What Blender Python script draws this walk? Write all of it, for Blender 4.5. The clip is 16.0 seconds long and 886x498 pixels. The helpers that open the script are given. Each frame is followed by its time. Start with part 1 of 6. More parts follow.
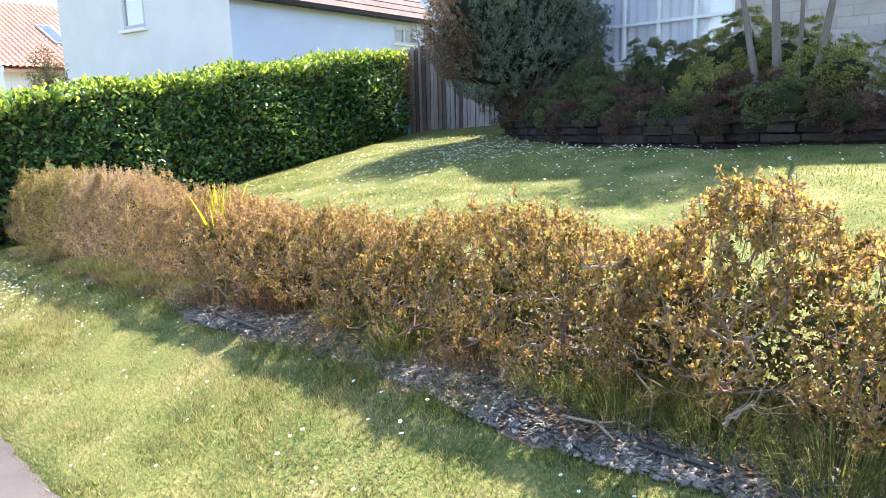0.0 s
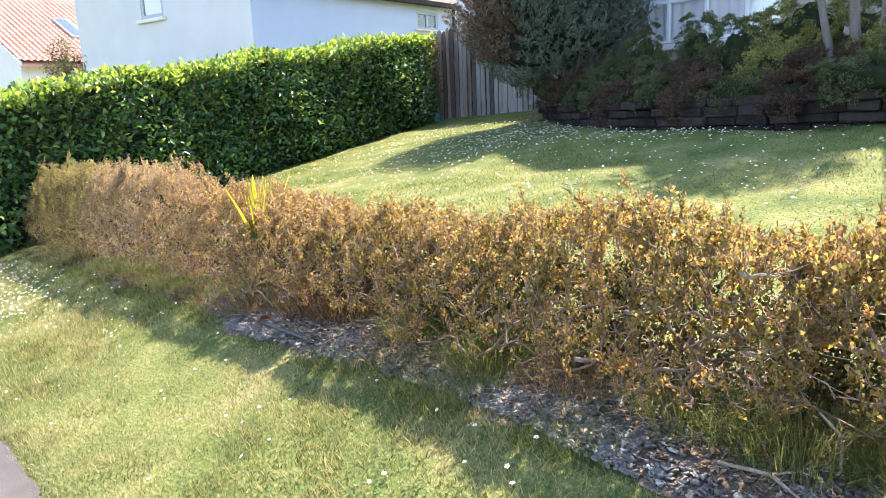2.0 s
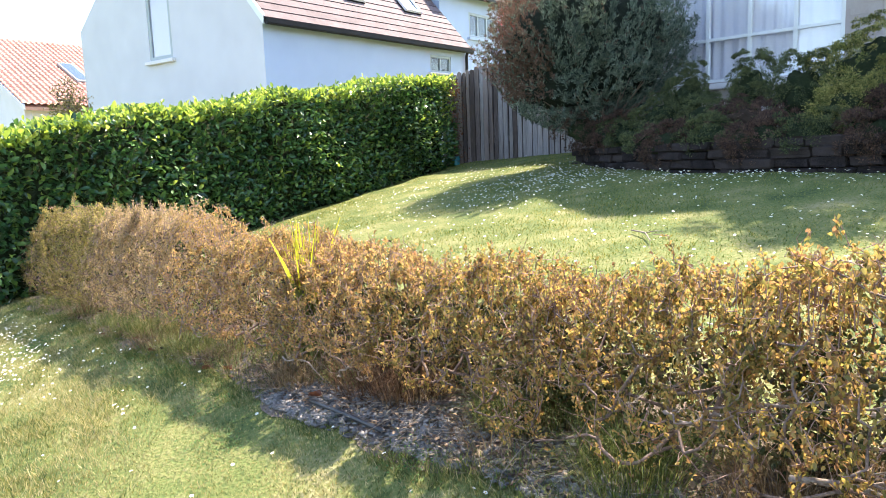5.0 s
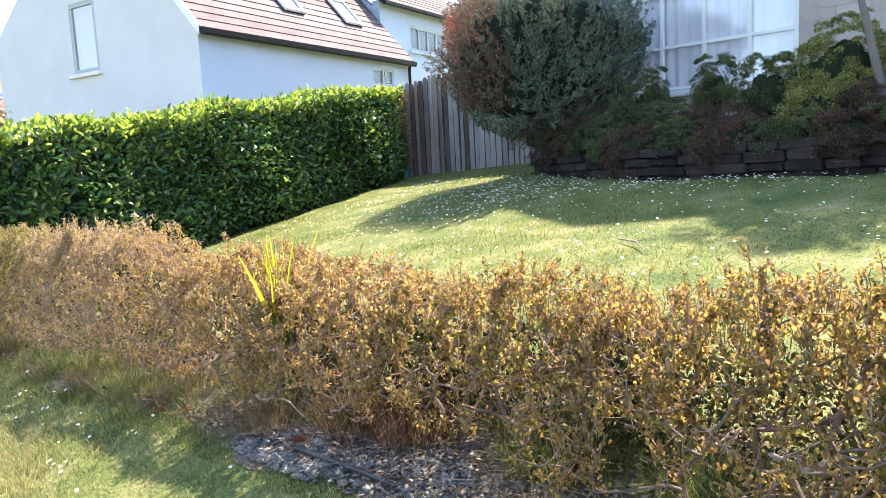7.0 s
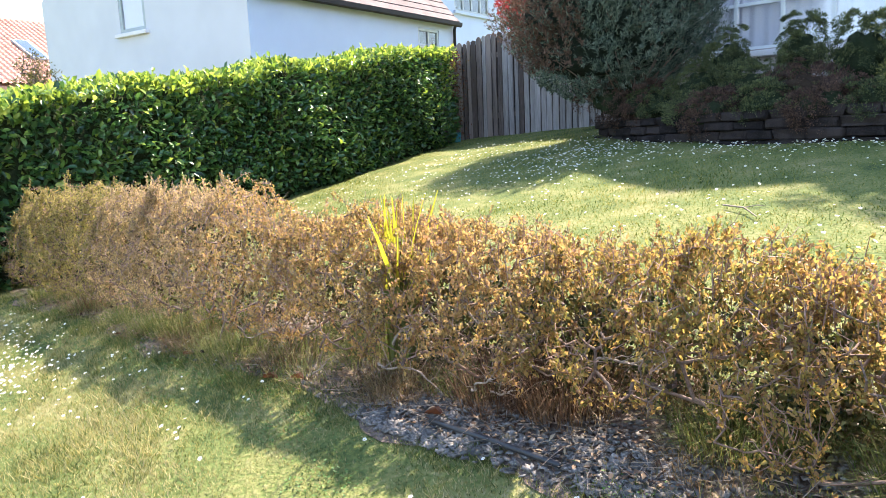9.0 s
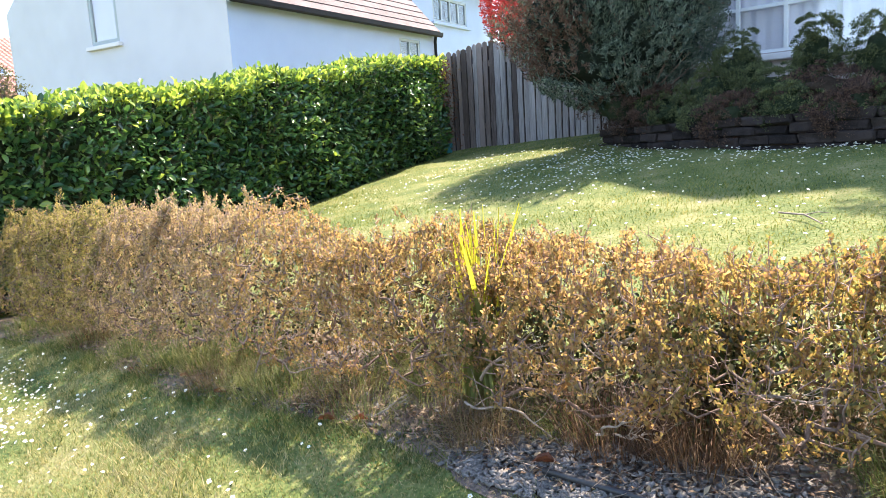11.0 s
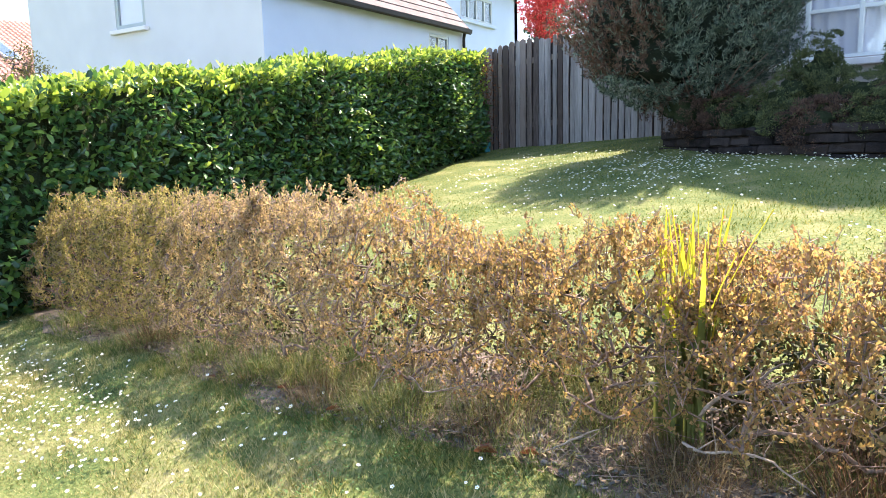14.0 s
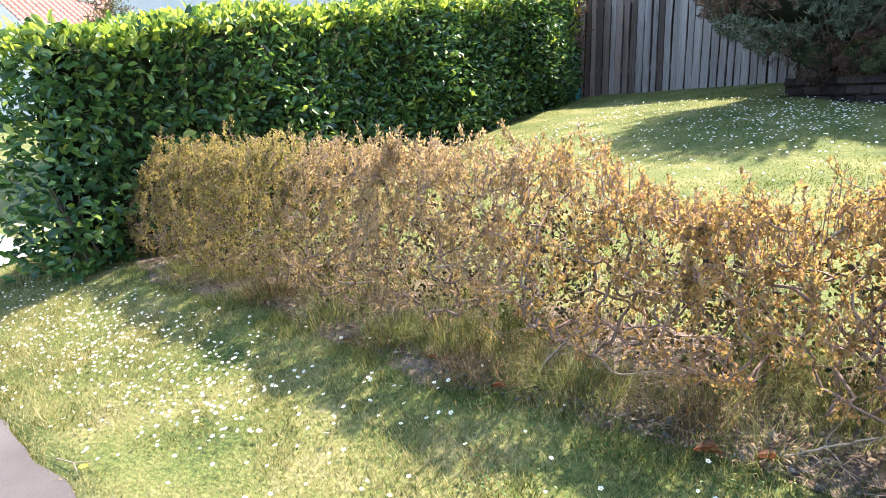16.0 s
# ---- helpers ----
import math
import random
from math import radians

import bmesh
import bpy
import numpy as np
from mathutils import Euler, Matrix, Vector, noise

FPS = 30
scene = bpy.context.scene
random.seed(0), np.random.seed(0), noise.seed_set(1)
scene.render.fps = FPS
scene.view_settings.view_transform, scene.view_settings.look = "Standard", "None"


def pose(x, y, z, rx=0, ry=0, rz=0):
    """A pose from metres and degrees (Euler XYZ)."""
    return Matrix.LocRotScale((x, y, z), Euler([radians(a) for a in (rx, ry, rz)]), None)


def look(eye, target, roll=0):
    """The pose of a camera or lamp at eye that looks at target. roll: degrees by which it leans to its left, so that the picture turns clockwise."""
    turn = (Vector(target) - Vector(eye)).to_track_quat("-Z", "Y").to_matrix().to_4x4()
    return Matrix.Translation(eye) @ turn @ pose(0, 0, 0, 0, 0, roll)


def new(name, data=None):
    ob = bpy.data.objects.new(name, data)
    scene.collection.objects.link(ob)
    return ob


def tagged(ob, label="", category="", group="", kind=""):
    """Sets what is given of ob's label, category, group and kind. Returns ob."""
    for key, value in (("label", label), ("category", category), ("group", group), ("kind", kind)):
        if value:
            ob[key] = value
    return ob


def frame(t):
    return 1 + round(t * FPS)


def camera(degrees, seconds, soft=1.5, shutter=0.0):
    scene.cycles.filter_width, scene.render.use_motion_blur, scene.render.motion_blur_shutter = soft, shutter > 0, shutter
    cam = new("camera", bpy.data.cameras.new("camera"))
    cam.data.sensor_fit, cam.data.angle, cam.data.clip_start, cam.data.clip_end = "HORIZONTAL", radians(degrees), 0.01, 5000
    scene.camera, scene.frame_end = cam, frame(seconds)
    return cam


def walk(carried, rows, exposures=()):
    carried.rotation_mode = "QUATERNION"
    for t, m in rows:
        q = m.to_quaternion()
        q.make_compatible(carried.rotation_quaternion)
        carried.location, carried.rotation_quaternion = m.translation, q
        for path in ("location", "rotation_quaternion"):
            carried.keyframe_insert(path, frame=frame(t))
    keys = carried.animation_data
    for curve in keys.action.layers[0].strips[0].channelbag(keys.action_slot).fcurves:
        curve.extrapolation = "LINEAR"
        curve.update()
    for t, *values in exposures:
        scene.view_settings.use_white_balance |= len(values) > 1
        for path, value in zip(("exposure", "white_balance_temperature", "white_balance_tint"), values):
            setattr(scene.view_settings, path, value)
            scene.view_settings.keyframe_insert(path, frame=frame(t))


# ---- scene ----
cam = camera(64.5, 16.0, 0.65)
PATH = [
    (0, (-0.231, 0.393, 1.38), (-1.404, 1.967, 1.001), -1.3),
    (0.5, (-0.331, 0.574, 1.395), (-1.619, 2.072, 1.081), -3.6),
    (1, (-0.489, 0.651, 1.355), (-1.706, 2.2, 1.007), -2.8),
    (1.5, (-0.688, 0.592, 1.353), (-1.874, 2.154, 0.962), -4.3),
    (2, (-0.857, 0.652, 1.337), (-2.064, 2.194, 0.929), -2.3),
    (2.5, (-0.946, 0.803, 1.36), (-2.232, 2.3, 1.036), -3.1),
    (3, (-1.086, 0.84, 1.318), (-2.35, 2.361, 1.016), -3.0),
    (3.5, (-1.287, 0.734, 1.295), (-2.518, 2.278, 0.98), -4.0),
    (4, (-1.454, 0.837, 1.293), (-2.68, 2.379, 0.948), -1.3),
    (4.2, (-1.51, 0.899, 1.304), (-2.749, 2.443, 1.02), -1.7),
    (6.3, (-2.086, 1.068, 1.223), (-3.245, 2.668, 0.916), -2.5),
    (6.5, (-2.138, 1.167, 1.247), (-3.271, 2.787, 0.945), -4.9),
    (7, (-2.279, 1.206, 1.21), (-3.347, 2.88, 0.967), -2.9),
    (7.5, (-2.475, 1.049, 1.22), (-3.504, 2.741, 0.942), -4.8),
    (8, (-2.618, 1.063, 1.206), (-3.693, 2.719, 0.89), -1.6),
    (8.2, (-2.646, 1.12, 1.185), (-3.792, 2.724, 0.847), -3.1),
    (10.3, (-3.255, 1.126, 1.206), (-4.339, 2.775, 0.882), -1.1),
    (10.5, (-3.319, 1.163, 1.224), (-4.439, 2.79, 0.91), -2.9),
    (11, (-3.473, 1.181, 1.181), (-4.528, 2.853, 0.875), -3.3),
    (11.5, (-3.666, 1.024, 1.18), (-4.688, 2.709, 0.839), -2.6),
    (12, (-3.794, 1.092, 1.18), (-4.848, 2.751, 0.809), -1.7),
    (12.5, (-3.9, 1.27, 1.169), (-4.982, 2.924, 0.858), -4.3),
    (13, (-4.058, 1.285, 1.153), (-5.043, 2.997, 0.838), -1.4),
    (13.5, (-4.242, 1.184, 1.149), (-5.257, 2.884, 0.865), -2.6),
    (14, (-4.369, 1.208, 1.143), (-5.416, 2.885, 0.84), -1.3),
    (14.5, (-4.482, 1.4, 1.15), (-5.562, 3.063, 0.891), -2.2),
    (15, (-4.669, 1.359, 1.121), (-5.727, 3.028, 0.81), -1.9),
    (15.5, (-4.876, 1.269, 1.12), (-5.969, 2.903, 0.752), -4.0),
    (16, (-5.062, 1.28, 1.113), (-6.224, 2.846, 0.672), -0.8),
]
walk(cam, [(t, look(eye, target, roll)) for t, eye, target, roll in PATH])

# ---- light ----
world = bpy.data.worlds.new("world")
scene.world = world
world.use_nodes = True
SUN_TRAVEL = Vector((-0.03, -0.75, -1.0))
sky_node = world.node_tree.nodes.new("ShaderNodeTexSky")
sky_node.sky_type = "NISHITA"
sky_node.sun_disc = False
sky_node.sun_elevation = math.atan2(1.0, 0.75)
sky_node.sun_rotation = math.atan2(0.03, 0.75)
sky_node.dust_density = 1.0
background = world.node_tree.nodes["Background"]
background.inputs["Strength"].default_value = 0.15
world.node_tree.links.new(sky_node.outputs[0], background.inputs[0])
sun_data = bpy.data.lights.new("sun", "SUN")
sun_data.energy, sun_data.angle, sun_data.color = 4.9, math.radians(1.0), (1.0, 0.88, 0.74)
sun = new("sun", sun_data)
sun.rotation_mode = "QUATERNION"
sun.rotation_quaternion = SUN_TRAVEL.to_track_quat("-Z", "Y")
scene.view_settings.exposure = 2.08

rng = np.random.default_rng(7)


# ---- materials ----
def nodes_of(name):
    m = bpy.data.materials.new(name)
    m.use_nodes = True
    return m, m.node_tree.nodes, m.node_tree.links, m.node_tree.nodes["Principled BSDF"]


def ramp(nodes, colours, stops=None):
    r = nodes.new("ShaderNodeValToRGB")
    n = len(colours)
    while len(r.color_ramp.elements) < n:
        r.color_ramp.elements.new(0.5)
    for k, c in enumerate(colours):
        r.color_ramp.elements[k].position = stops[k] if stops else k / max(1, n - 1)
        r.color_ramp.elements[k].color = (*c, 1)
    return r


def surface(name, dark, light, rough=0.8, scale=8.0, fine=90.0, bump=0.3, depth=0.004, metal=0.0, per_object=0.0, stretch=(1, 1, 1), spec=0.5):
    """A painted, stony or wooden surface: broad stains and a fine grain, in metres."""
    m, nodes, links, b = nodes_of(name)
    where = nodes.new("ShaderNodeNewGeometry")
    mapping = nodes.new("ShaderNodeMapping")
    mapping.inputs["Scale"].default_value = stretch
    links.new(where.outputs["Position"], mapping.inputs["Vector"])
    broad, grain = nodes.new("ShaderNodeTexNoise"), nodes.new("ShaderNodeTexNoise")
    broad.inputs["Scale"].default_value, grain.inputs["Scale"].default_value = scale, fine
    broad.inputs["Detail"].default_value, grain.inputs["Detail"].default_value = 6, 4
    for n in (broad, grain):
        links.new(mapping.outputs[0], n.inputs["Vector"])
    mix = nodes.new("ShaderNodeMath")
    mix.operation = "MULTIPLY_ADD"
    mix.inputs[1].default_value = 0.45
    half = nodes.new("ShaderNodeMath")
    half.operation = "MULTIPLY"
    half.inputs[1].default_value = 0.6
    links.new(broad.outputs[0], half.inputs[0])
    links.new(grain.outputs[0], mix.inputs[0])
    links.new(half.outputs[0], mix.inputs[2])
    value = mix.outputs[0]
    if per_object:
        info = nodes.new("ShaderNodeObjectInfo")
        add = nodes.new("ShaderNodeMath")
        add.operation = "MULTIPLY_ADD"
        add.inputs[1].default_value = per_object
        links.new(info.outputs["Random"], add.inputs[0])
        links.new(value, add.inputs[2])
        sub = nodes.new("ShaderNodeMath")
        sub.operation = "SUBTRACT"
        sub.inputs[1].default_value = per_object / 2
        links.new(add.outputs[0], sub.inputs[0])
        value = sub.outputs[0]
    r = ramp(nodes, (dark, light), (0.32, 0.72))
    links.new(value, r.inputs[0])
    links.new(r.outputs[0], b.inputs["Base Color"])
    b.inputs["Roughness"].default_value, b.inputs["Metallic"].default_value = rough, metal
    b.inputs["Specular IOR Level"].default_value = spec
    if bump:
        bp = nodes.new("ShaderNodeBump")
        bp.inputs["Strength"].default_value, bp.inputs["Distance"].default_value = bump, depth
        links.new(grain.outputs[0], bp.inputs["Height"])
        links.new(bp.outputs[0], b.inputs["Normal"])
    return m


def foliage(name, colours, rough=0.5, through_light=0.35, patch=1.5, amount=0.5, spec=0.4, stops=None):
    """Leaves: each one its own tint, with patches of the plant leaning one way; part of the light passes through."""
    m, nodes, links, b = nodes_of(name)
    where = nodes.new("ShaderNodeNewGeometry")
    noise = nodes.new("ShaderNodeTexNoise")
    noise.inputs["Scale"].default_value = patch
    noise.inputs["Detail"].default_value = 3
    links.new(where.outputs["Position"], noise.inputs["Vector"])
    f = nodes.new("ShaderNodeMath")
    f.operation = "MULTIPLY_ADD"
    f.inputs[1].default_value = 2.2 * amount
    f.inputs[2].default_value = -0.6 * amount - 0.5 * amount
    links.new(noise.outputs[0], f.inputs[0])
    g = nodes.new("ShaderNodeMath")
    g.operation = "ADD"
    g.use_clamp = True
    links.new(where.outputs["Random Per Island"], g.inputs[0])
    links.new(f.outputs[0], g.inputs[1])
    r = ramp(nodes, colours, stops)
    links.new(g.outputs[0], r.inputs[0])
    links.new(r.outputs[0], b.inputs["Base Color"])
    b.inputs["Roughness"].default_value = rough
    b.inputs["Specular IOR Level"].default_value = spec
    t = nodes.new("ShaderNodeBsdfTranslucent")
    gain = nodes.new("ShaderNodeMix")
    gain.data_type, gain.blend_type = "RGBA", "MULTIPLY"
    gain.inputs["Factor"].default_value = 1.0
    gain.inputs["B"].default_value = (1.28, 1.22, 0.9, 1)
    links.new(r.outputs[0], gain.inputs["A"])
    links.new(gain.outputs["Result"], t.inputs["Color"])
    mix = nodes.new("ShaderNodeMixShader")
    mix.inputs[0].default_value = through_light
    links.new(b.outputs[0], mix.inputs[1])
    links.new(t.outputs[0], mix.inputs[2])
    links.new(mix.outputs[0], nodes["Material Output"].inputs["Surface"])
    return m


def lawn_material(name, colours, rough=0.9):
    m, nodes, links, b = nodes_of(name)
    where = nodes.new("ShaderNodeNewGeometry")
    a, c = nodes.new("ShaderNodeTexNoise"), nodes.new("ShaderNodeTexNoise")
    a.inputs["Scale"].default_value, c.inputs["Scale"].default_value = 2.2, 45
    a.inputs["Detail"].default_value = c.inputs["Detail"].default_value = 5
    links.new(where.outputs["Position"], a.inputs["Vector"])
    links.new(where.outputs["Position"], c.inputs["Vector"])
    s = nodes.new("ShaderNodeMath")
    s.operation = "MULTIPLY_ADD"
    s.inputs[1].default_value = 0.6
    h = nodes.new("ShaderNodeMath")
    h.operation = "MULTIPLY"
    h.inputs[1].default_value = 0.5
    links.new(c.outputs[0], h.inputs[0])
    links.new(a.outputs[0], s.inputs[0])
    links.new(h.outputs[0], s.inputs[2])
    r = ramp(nodes, colours, (0.36, 0.5, 0.62, 0.74))
    links.new(s.outputs[0], r.inputs[0])
    links.new(r.outputs[0], b.inputs["Base Color"])
    b.inputs["Roughness"].default_value = rough
    b.inputs["Specular IOR Level"].default_value = 0.15
    bp = nodes.new("ShaderNodeBump")
    bp.inputs["Strength"].default_value, bp.inputs["Distance"].default_value = 0.8, 0.02
    links.new(c.outputs[0], bp.inputs["Height"])
    links.new(bp.outputs[0], b.inputs["Normal"])
    return m


def glass(name, tint=(0.8, 0.86, 0.88), rough=0.03, see=0.5):
    """A window pane: a glossy coat over clear glass."""
    m, nodes, links, b = nodes_of(name)
    clear = nodes.new("ShaderNodeBsdfTransparent")
    clear.inputs["Color"].default_value = (*tint, 1)
    gloss = nodes.new("ShaderNodeBsdfGlossy")
    gloss.inputs["Roughness"].default_value = rough
    weight = nodes.new("ShaderNodeLayerWeight")
    power = nodes.new("ShaderNodeMath")
    power.operation = "POWER"
    power.inputs[1].default_value = 4.0
    links.new(weight.outputs["Facing"], power.inputs[0])
    add = nodes.new("ShaderNodeMath")
    add.operation = "MULTIPLY_ADD"
    add.inputs[1].default_value = 0.7
    add.inputs[2].default_value = 1.05 - see - 0.45
    links.new(power.outputs[0], add.inputs[0])
    mix = nodes.new("ShaderNodeMixShader")
    links.new(add.outputs[0], mix.inputs[0])
    links.new(clear.outputs[0], mix.inputs[1])
    links.new(gloss.outputs[0], mix.inputs[2])
    links.new(mix.outputs[0], nodes["Material Output"].inputs["Surface"])
    return m


GRASS = ((0.042, 0.068, 0.021), (0.148, 0.166, 0.055), (0.285, 0.26, 0.115), (0.45, 0.39, 0.235))
M_CLOVER_SHADE = foliage("clover_shade_leaf", ((0.03, 0.085, 0.022), (0.06, 0.14, 0.032), (0.12, 0.2, 0.05)), 0.5, 0.35, 5.0, 0.3, 0.3)
M_GROUND = lawn_material("ground_grass", ((0.036, 0.062, 0.02), (0.098, 0.124, 0.036), (0.165, 0.168, 0.062), (0.245, 0.22, 0.115)))
M_BLADE = foliage("grass_blade", GRASS, 0.6, 0.45, 4.0, 0.5, 0.2)
M_LAWN_BLADE = foliage("lawn_blade", ((0.045, 0.085, 0.016), (0.115, 0.152, 0.033), (0.2, 0.21, 0.058), (0.31, 0.285, 0.11)), 0.6, 0.42, 1.5, 0.5, 0.2)
M_TUFT = foliage("tuft_blade", ((0.045, 0.075, 0.02), (0.11, 0.145, 0.04), (0.25, 0.24, 0.095)), 0.6, 0.35, 3.0, 0.4, 0.2)
# paler copy of the tuft colours, brightened for tufts that stand in light
M_TUFT_PALE = foliage("pale_lit_tuft_blade", ((0.07, 0.105, 0.028), (0.16, 0.185, 0.058), (0.33, 0.3, 0.14)), 0.6, 0.35, 3.0, 0.4, 0.25)
# dark colour painted for the shade between the conifer's plumes
M_CONIFER_CORE = surface("conifer_shade_core", (0.01, 0.014, 0.01), (0.03, 0.036, 0.028), 0.95, 9, 60, 0.9, 0.03, spec=0.1)
M_STRAW = foliage("dry_blade", ((0.1, 0.06, 0.034), (0.21, 0.138, 0.075), (0.35, 0.26, 0.15)), 0.7, 0.25, 3.0, 0.4, 0.2)
M_STRAW_BROWN = foliage("brown_dead_blade", ((0.05, 0.026, 0.016), (0.12, 0.068, 0.042), (0.24, 0.155, 0.1)), 0.7, 0.2, 3.0, 0.4, 0.2)
M_STRAW_LAWN = foliage("dry_lawn_blade", ((0.21, 0.18, 0.085), (0.32, 0.28, 0.145), (0.42, 0.365, 0.21)), 0.7, 0.3, 4.0, 0.4, 0.2)
M_PETAL = foliage("petal", ((0.750, 0.750, 0.740), (0.850, 0.850, 0.850)), 0.6, 0.3, 2.0, 0.2, 0.3)
M_EYE = surface("daisy_eye", (0.6, 0.4, 0.02), (0.8, 0.6, 0.05), 0.8)
M_SOIL = surface("soil", (0.05, 0.034, 0.026), (0.27, 0.2, 0.16), 0.95, 6, 70, 0.9, 0.02)
M_SLATE = surface("slate", (0.11, 0.098, 0.091), (0.46, 0.42, 0.39), 0.75, 9, 120, 0.4, 0.003, per_object=0.5)
M_ASPHALT = surface("asphalt", (0.058, 0.052, 0.054), (0.118, 0.106, 0.11), 0.9, 3, 160, 0.6, 0.004, spec=0.2)
M_CONCRETE = surface("concrete", (0.38, 0.34, 0.31), (0.55, 0.5, 0.46), 0.85, 2, 80, 0.3)
M_BARK = surface("bark", (0.065, 0.046, 0.036), (0.286, 0.208, 0.169), 0.9, 25, 140, 0.7, 0.004)
M_LICHEN = surface("lichen_bark", (0.09, 0.064, 0.05), (0.43, 0.345, 0.285), 0.9, 16, 120, 0.6, 0.003)
M_TWIG = surface("twig_bark", (0.12, 0.066, 0.054), (0.42, 0.27, 0.22), 0.8, 20, 150, 0.4, 0.002)
M_TWIG_PINK = surface("pinkish_twig_bark", (0.12, 0.075, 0.068), (0.46, 0.32, 0.29), 0.8, 20, 150, 0.4, 0.002)
M_LIMB = surface("limb_bark", (0.058, 0.036, 0.028), (0.28, 0.19, 0.15), 0.9, 20, 120, 0.6, 0.003)
# dark green of the lower leaves, with the shade at the foot in it
M_LOWLEAF = foliage("low_shade_leaf", ((0.018, 0.03, 0.012), (0.045, 0.06, 0.018), (0.1, 0.09, 0.03), (0.16, 0.1, 0.045)), 0.5, 0.2, 4.0, 0.3, 0.3)
M_LITTER = foliage("leaf_litter", ((0.07, 0.04, 0.028), (0.17, 0.105, 0.07), (0.3, 0.21, 0.14), (0.36, 0.28, 0.19)), 0.75, 0.15, 3.0, 0.4, 0.25)
# dark, nearly opaque brown that paints the shade inside the low hedge
M_INNER = foliage("inner_shade_leaf", ((0.03, 0.022, 0.014), (0.07, 0.05, 0.026), (0.12, 0.085, 0.05)), 0.7, 0.12, 4.0, 0.3, 0.2)
M_HEATHER = foliage("dull_heather", ((0.03, 0.021, 0.018), (0.09, 0.056, 0.047), (0.19, 0.115, 0.09)), 0.8, 0.2, 3.0, 0.4, 0.2)
M_TRUNK = surface("smooth_trunk", (0.085, 0.068, 0.06), (0.2, 0.168, 0.152), 0.8, 7, 60, 0.5, 0.004, stretch=(1, 1, 0.3))
M_LEAF_GOLD = foliage("shrub_leaf_gold", ((0.09, 0.088, 0.03), (0.21, 0.188, 0.06), (0.38, 0.29, 0.095), (0.42, 0.285, 0.11), (0.34, 0.205, 0.1), (0.2, 0.115, 0.072)), 0.5, 0.54, 4.0, 0.3, 0.35)
M_LEAF_TAN = foliage("shrub_leaf_tan", ((0.145, 0.112, 0.05), (0.29, 0.22, 0.095), (0.44, 0.315, 0.135), (0.43, 0.27, 0.135), (0.3, 0.175, 0.12)), 0.5, 0.55, 4.0, 0.3, 0.35)
M_LEAF_PINK = foliage("shrub_leaf_pink", ((0.16, 0.13, 0.07), (0.32, 0.245, 0.135), (0.48, 0.365, 0.22), (0.38, 0.255, 0.19)), 0.5, 0.55, 4.0, 0.3, 0.35)
M_LEAF_OLIVE = foliage("shrub_leaf_olive", ((0.1, 0.1, 0.036), (0.23, 0.205, 0.07), (0.39, 0.325, 0.13), (0.32, 0.25, 0.125)), 0.5, 0.55, 4.0, 0.3, 0.4)
M_LAUREL = foliage("laurel_leaf", ((0.022, 0.06, 0.025), (0.045, 0.115, 0.035), (0.09, 0.19, 0.045), (0.22, 0.32, 0.07)), 0.28, 0.3, 2.0, 0.25, 0.6, (0.0, 0.4, 0.75, 1.0))
# brighter copy of the laurel leaf, with the sunlight on top painted in
M_LAUREL_LIT = foliage("laurel_lit_leaf", ((0.13, 0.21, 0.035), (0.27, 0.36, 0.06), (0.4, 0.47, 0.12)), 0.3, 0.45, 2.0, 0.3, 0.6)
M_RUSSET = foliage("russet_leaf", ((0.07, 0.025, 0.015), (0.16, 0.06, 0.035), (0.2, 0.1, 0.06)), 0.7, 0.25, 3.0, 0.4, 0.3)
# near-black body colour, stands for the shade deep among the leaves
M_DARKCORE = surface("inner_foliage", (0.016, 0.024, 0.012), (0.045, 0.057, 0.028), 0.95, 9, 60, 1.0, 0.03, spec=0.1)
# dark brown body colour for the shaded gaps in the brown shrubs
M_BROWNCORE = surface("brown_shade_core", (0.03, 0.02, 0.014), (0.07, 0.05, 0.035), 0.95, 9, 40, 0.9, 0.02, spec=0.1)
M_CONIFER = foliage("conifer_spray", ((0.022, 0.04, 0.034), (0.07, 0.104, 0.085), (0.165, 0.21, 0.172), (0.31, 0.35, 0.29)), 0.65, 0.22, 2.5, 0.3, 0.3)
M_CONIFER_DEAD = foliage("dead_spray", ((0.065, 0.04, 0.032), (0.155, 0.092, 0.072), (0.26, 0.165, 0.13)), 0.8, 0.2, 2.5, 0.4, 0.2)
M_CYPRESS = foliage("cypress_spray", ((0.028, 0.042, 0.022), (0.085, 0.107, 0.05), (0.2, 0.215, 0.095)), 0.7, 0.25, 2.5, 0.4, 0.25)
M_GOLDEN = foliage("golden_spray", ((0.045, 0.063, 0.024), (0.135, 0.16, 0.052), (0.29, 0.285, 0.1), (0.46, 0.39, 0.14)), 0.65, 0.3, 2.5, 0.5, 0.25)
M_ACER = foliage("acer_leaf", ((0.3, 0.025, 0.03), (0.46, 0.045, 0.055), (0.6, 0.11, 0.11)), 0.5, 0.4, 2.5, 0.3, 0.3)
M_IRIS = foliage("sword_leaf", ((0.34, 0.37, 0.03), (0.52, 0.51, 0.045), (0.6, 0.54, 0.08)), 0.45, 0.45, 4.0, 0.3, 0.4)
M_RENDER_GREY = surface("render_pale", (0.555, 0.54, 0.585), (0.645, 0.63, 0.675), 0.9, 1.2, 60, 0.25, 0.003)
M_RENDER_BLUE = surface("render_blue", (0.42, 0.485, 0.64), (0.49, 0.56, 0.715), 0.9, 1.2, 60, 0.25, 0.003)
M_RENDER_WHITE = surface("render_white", (0.7, 0.655, 0.665), (0.82, 0.77, 0.78), 0.9, 1.2, 60, 0.25, 0.003)
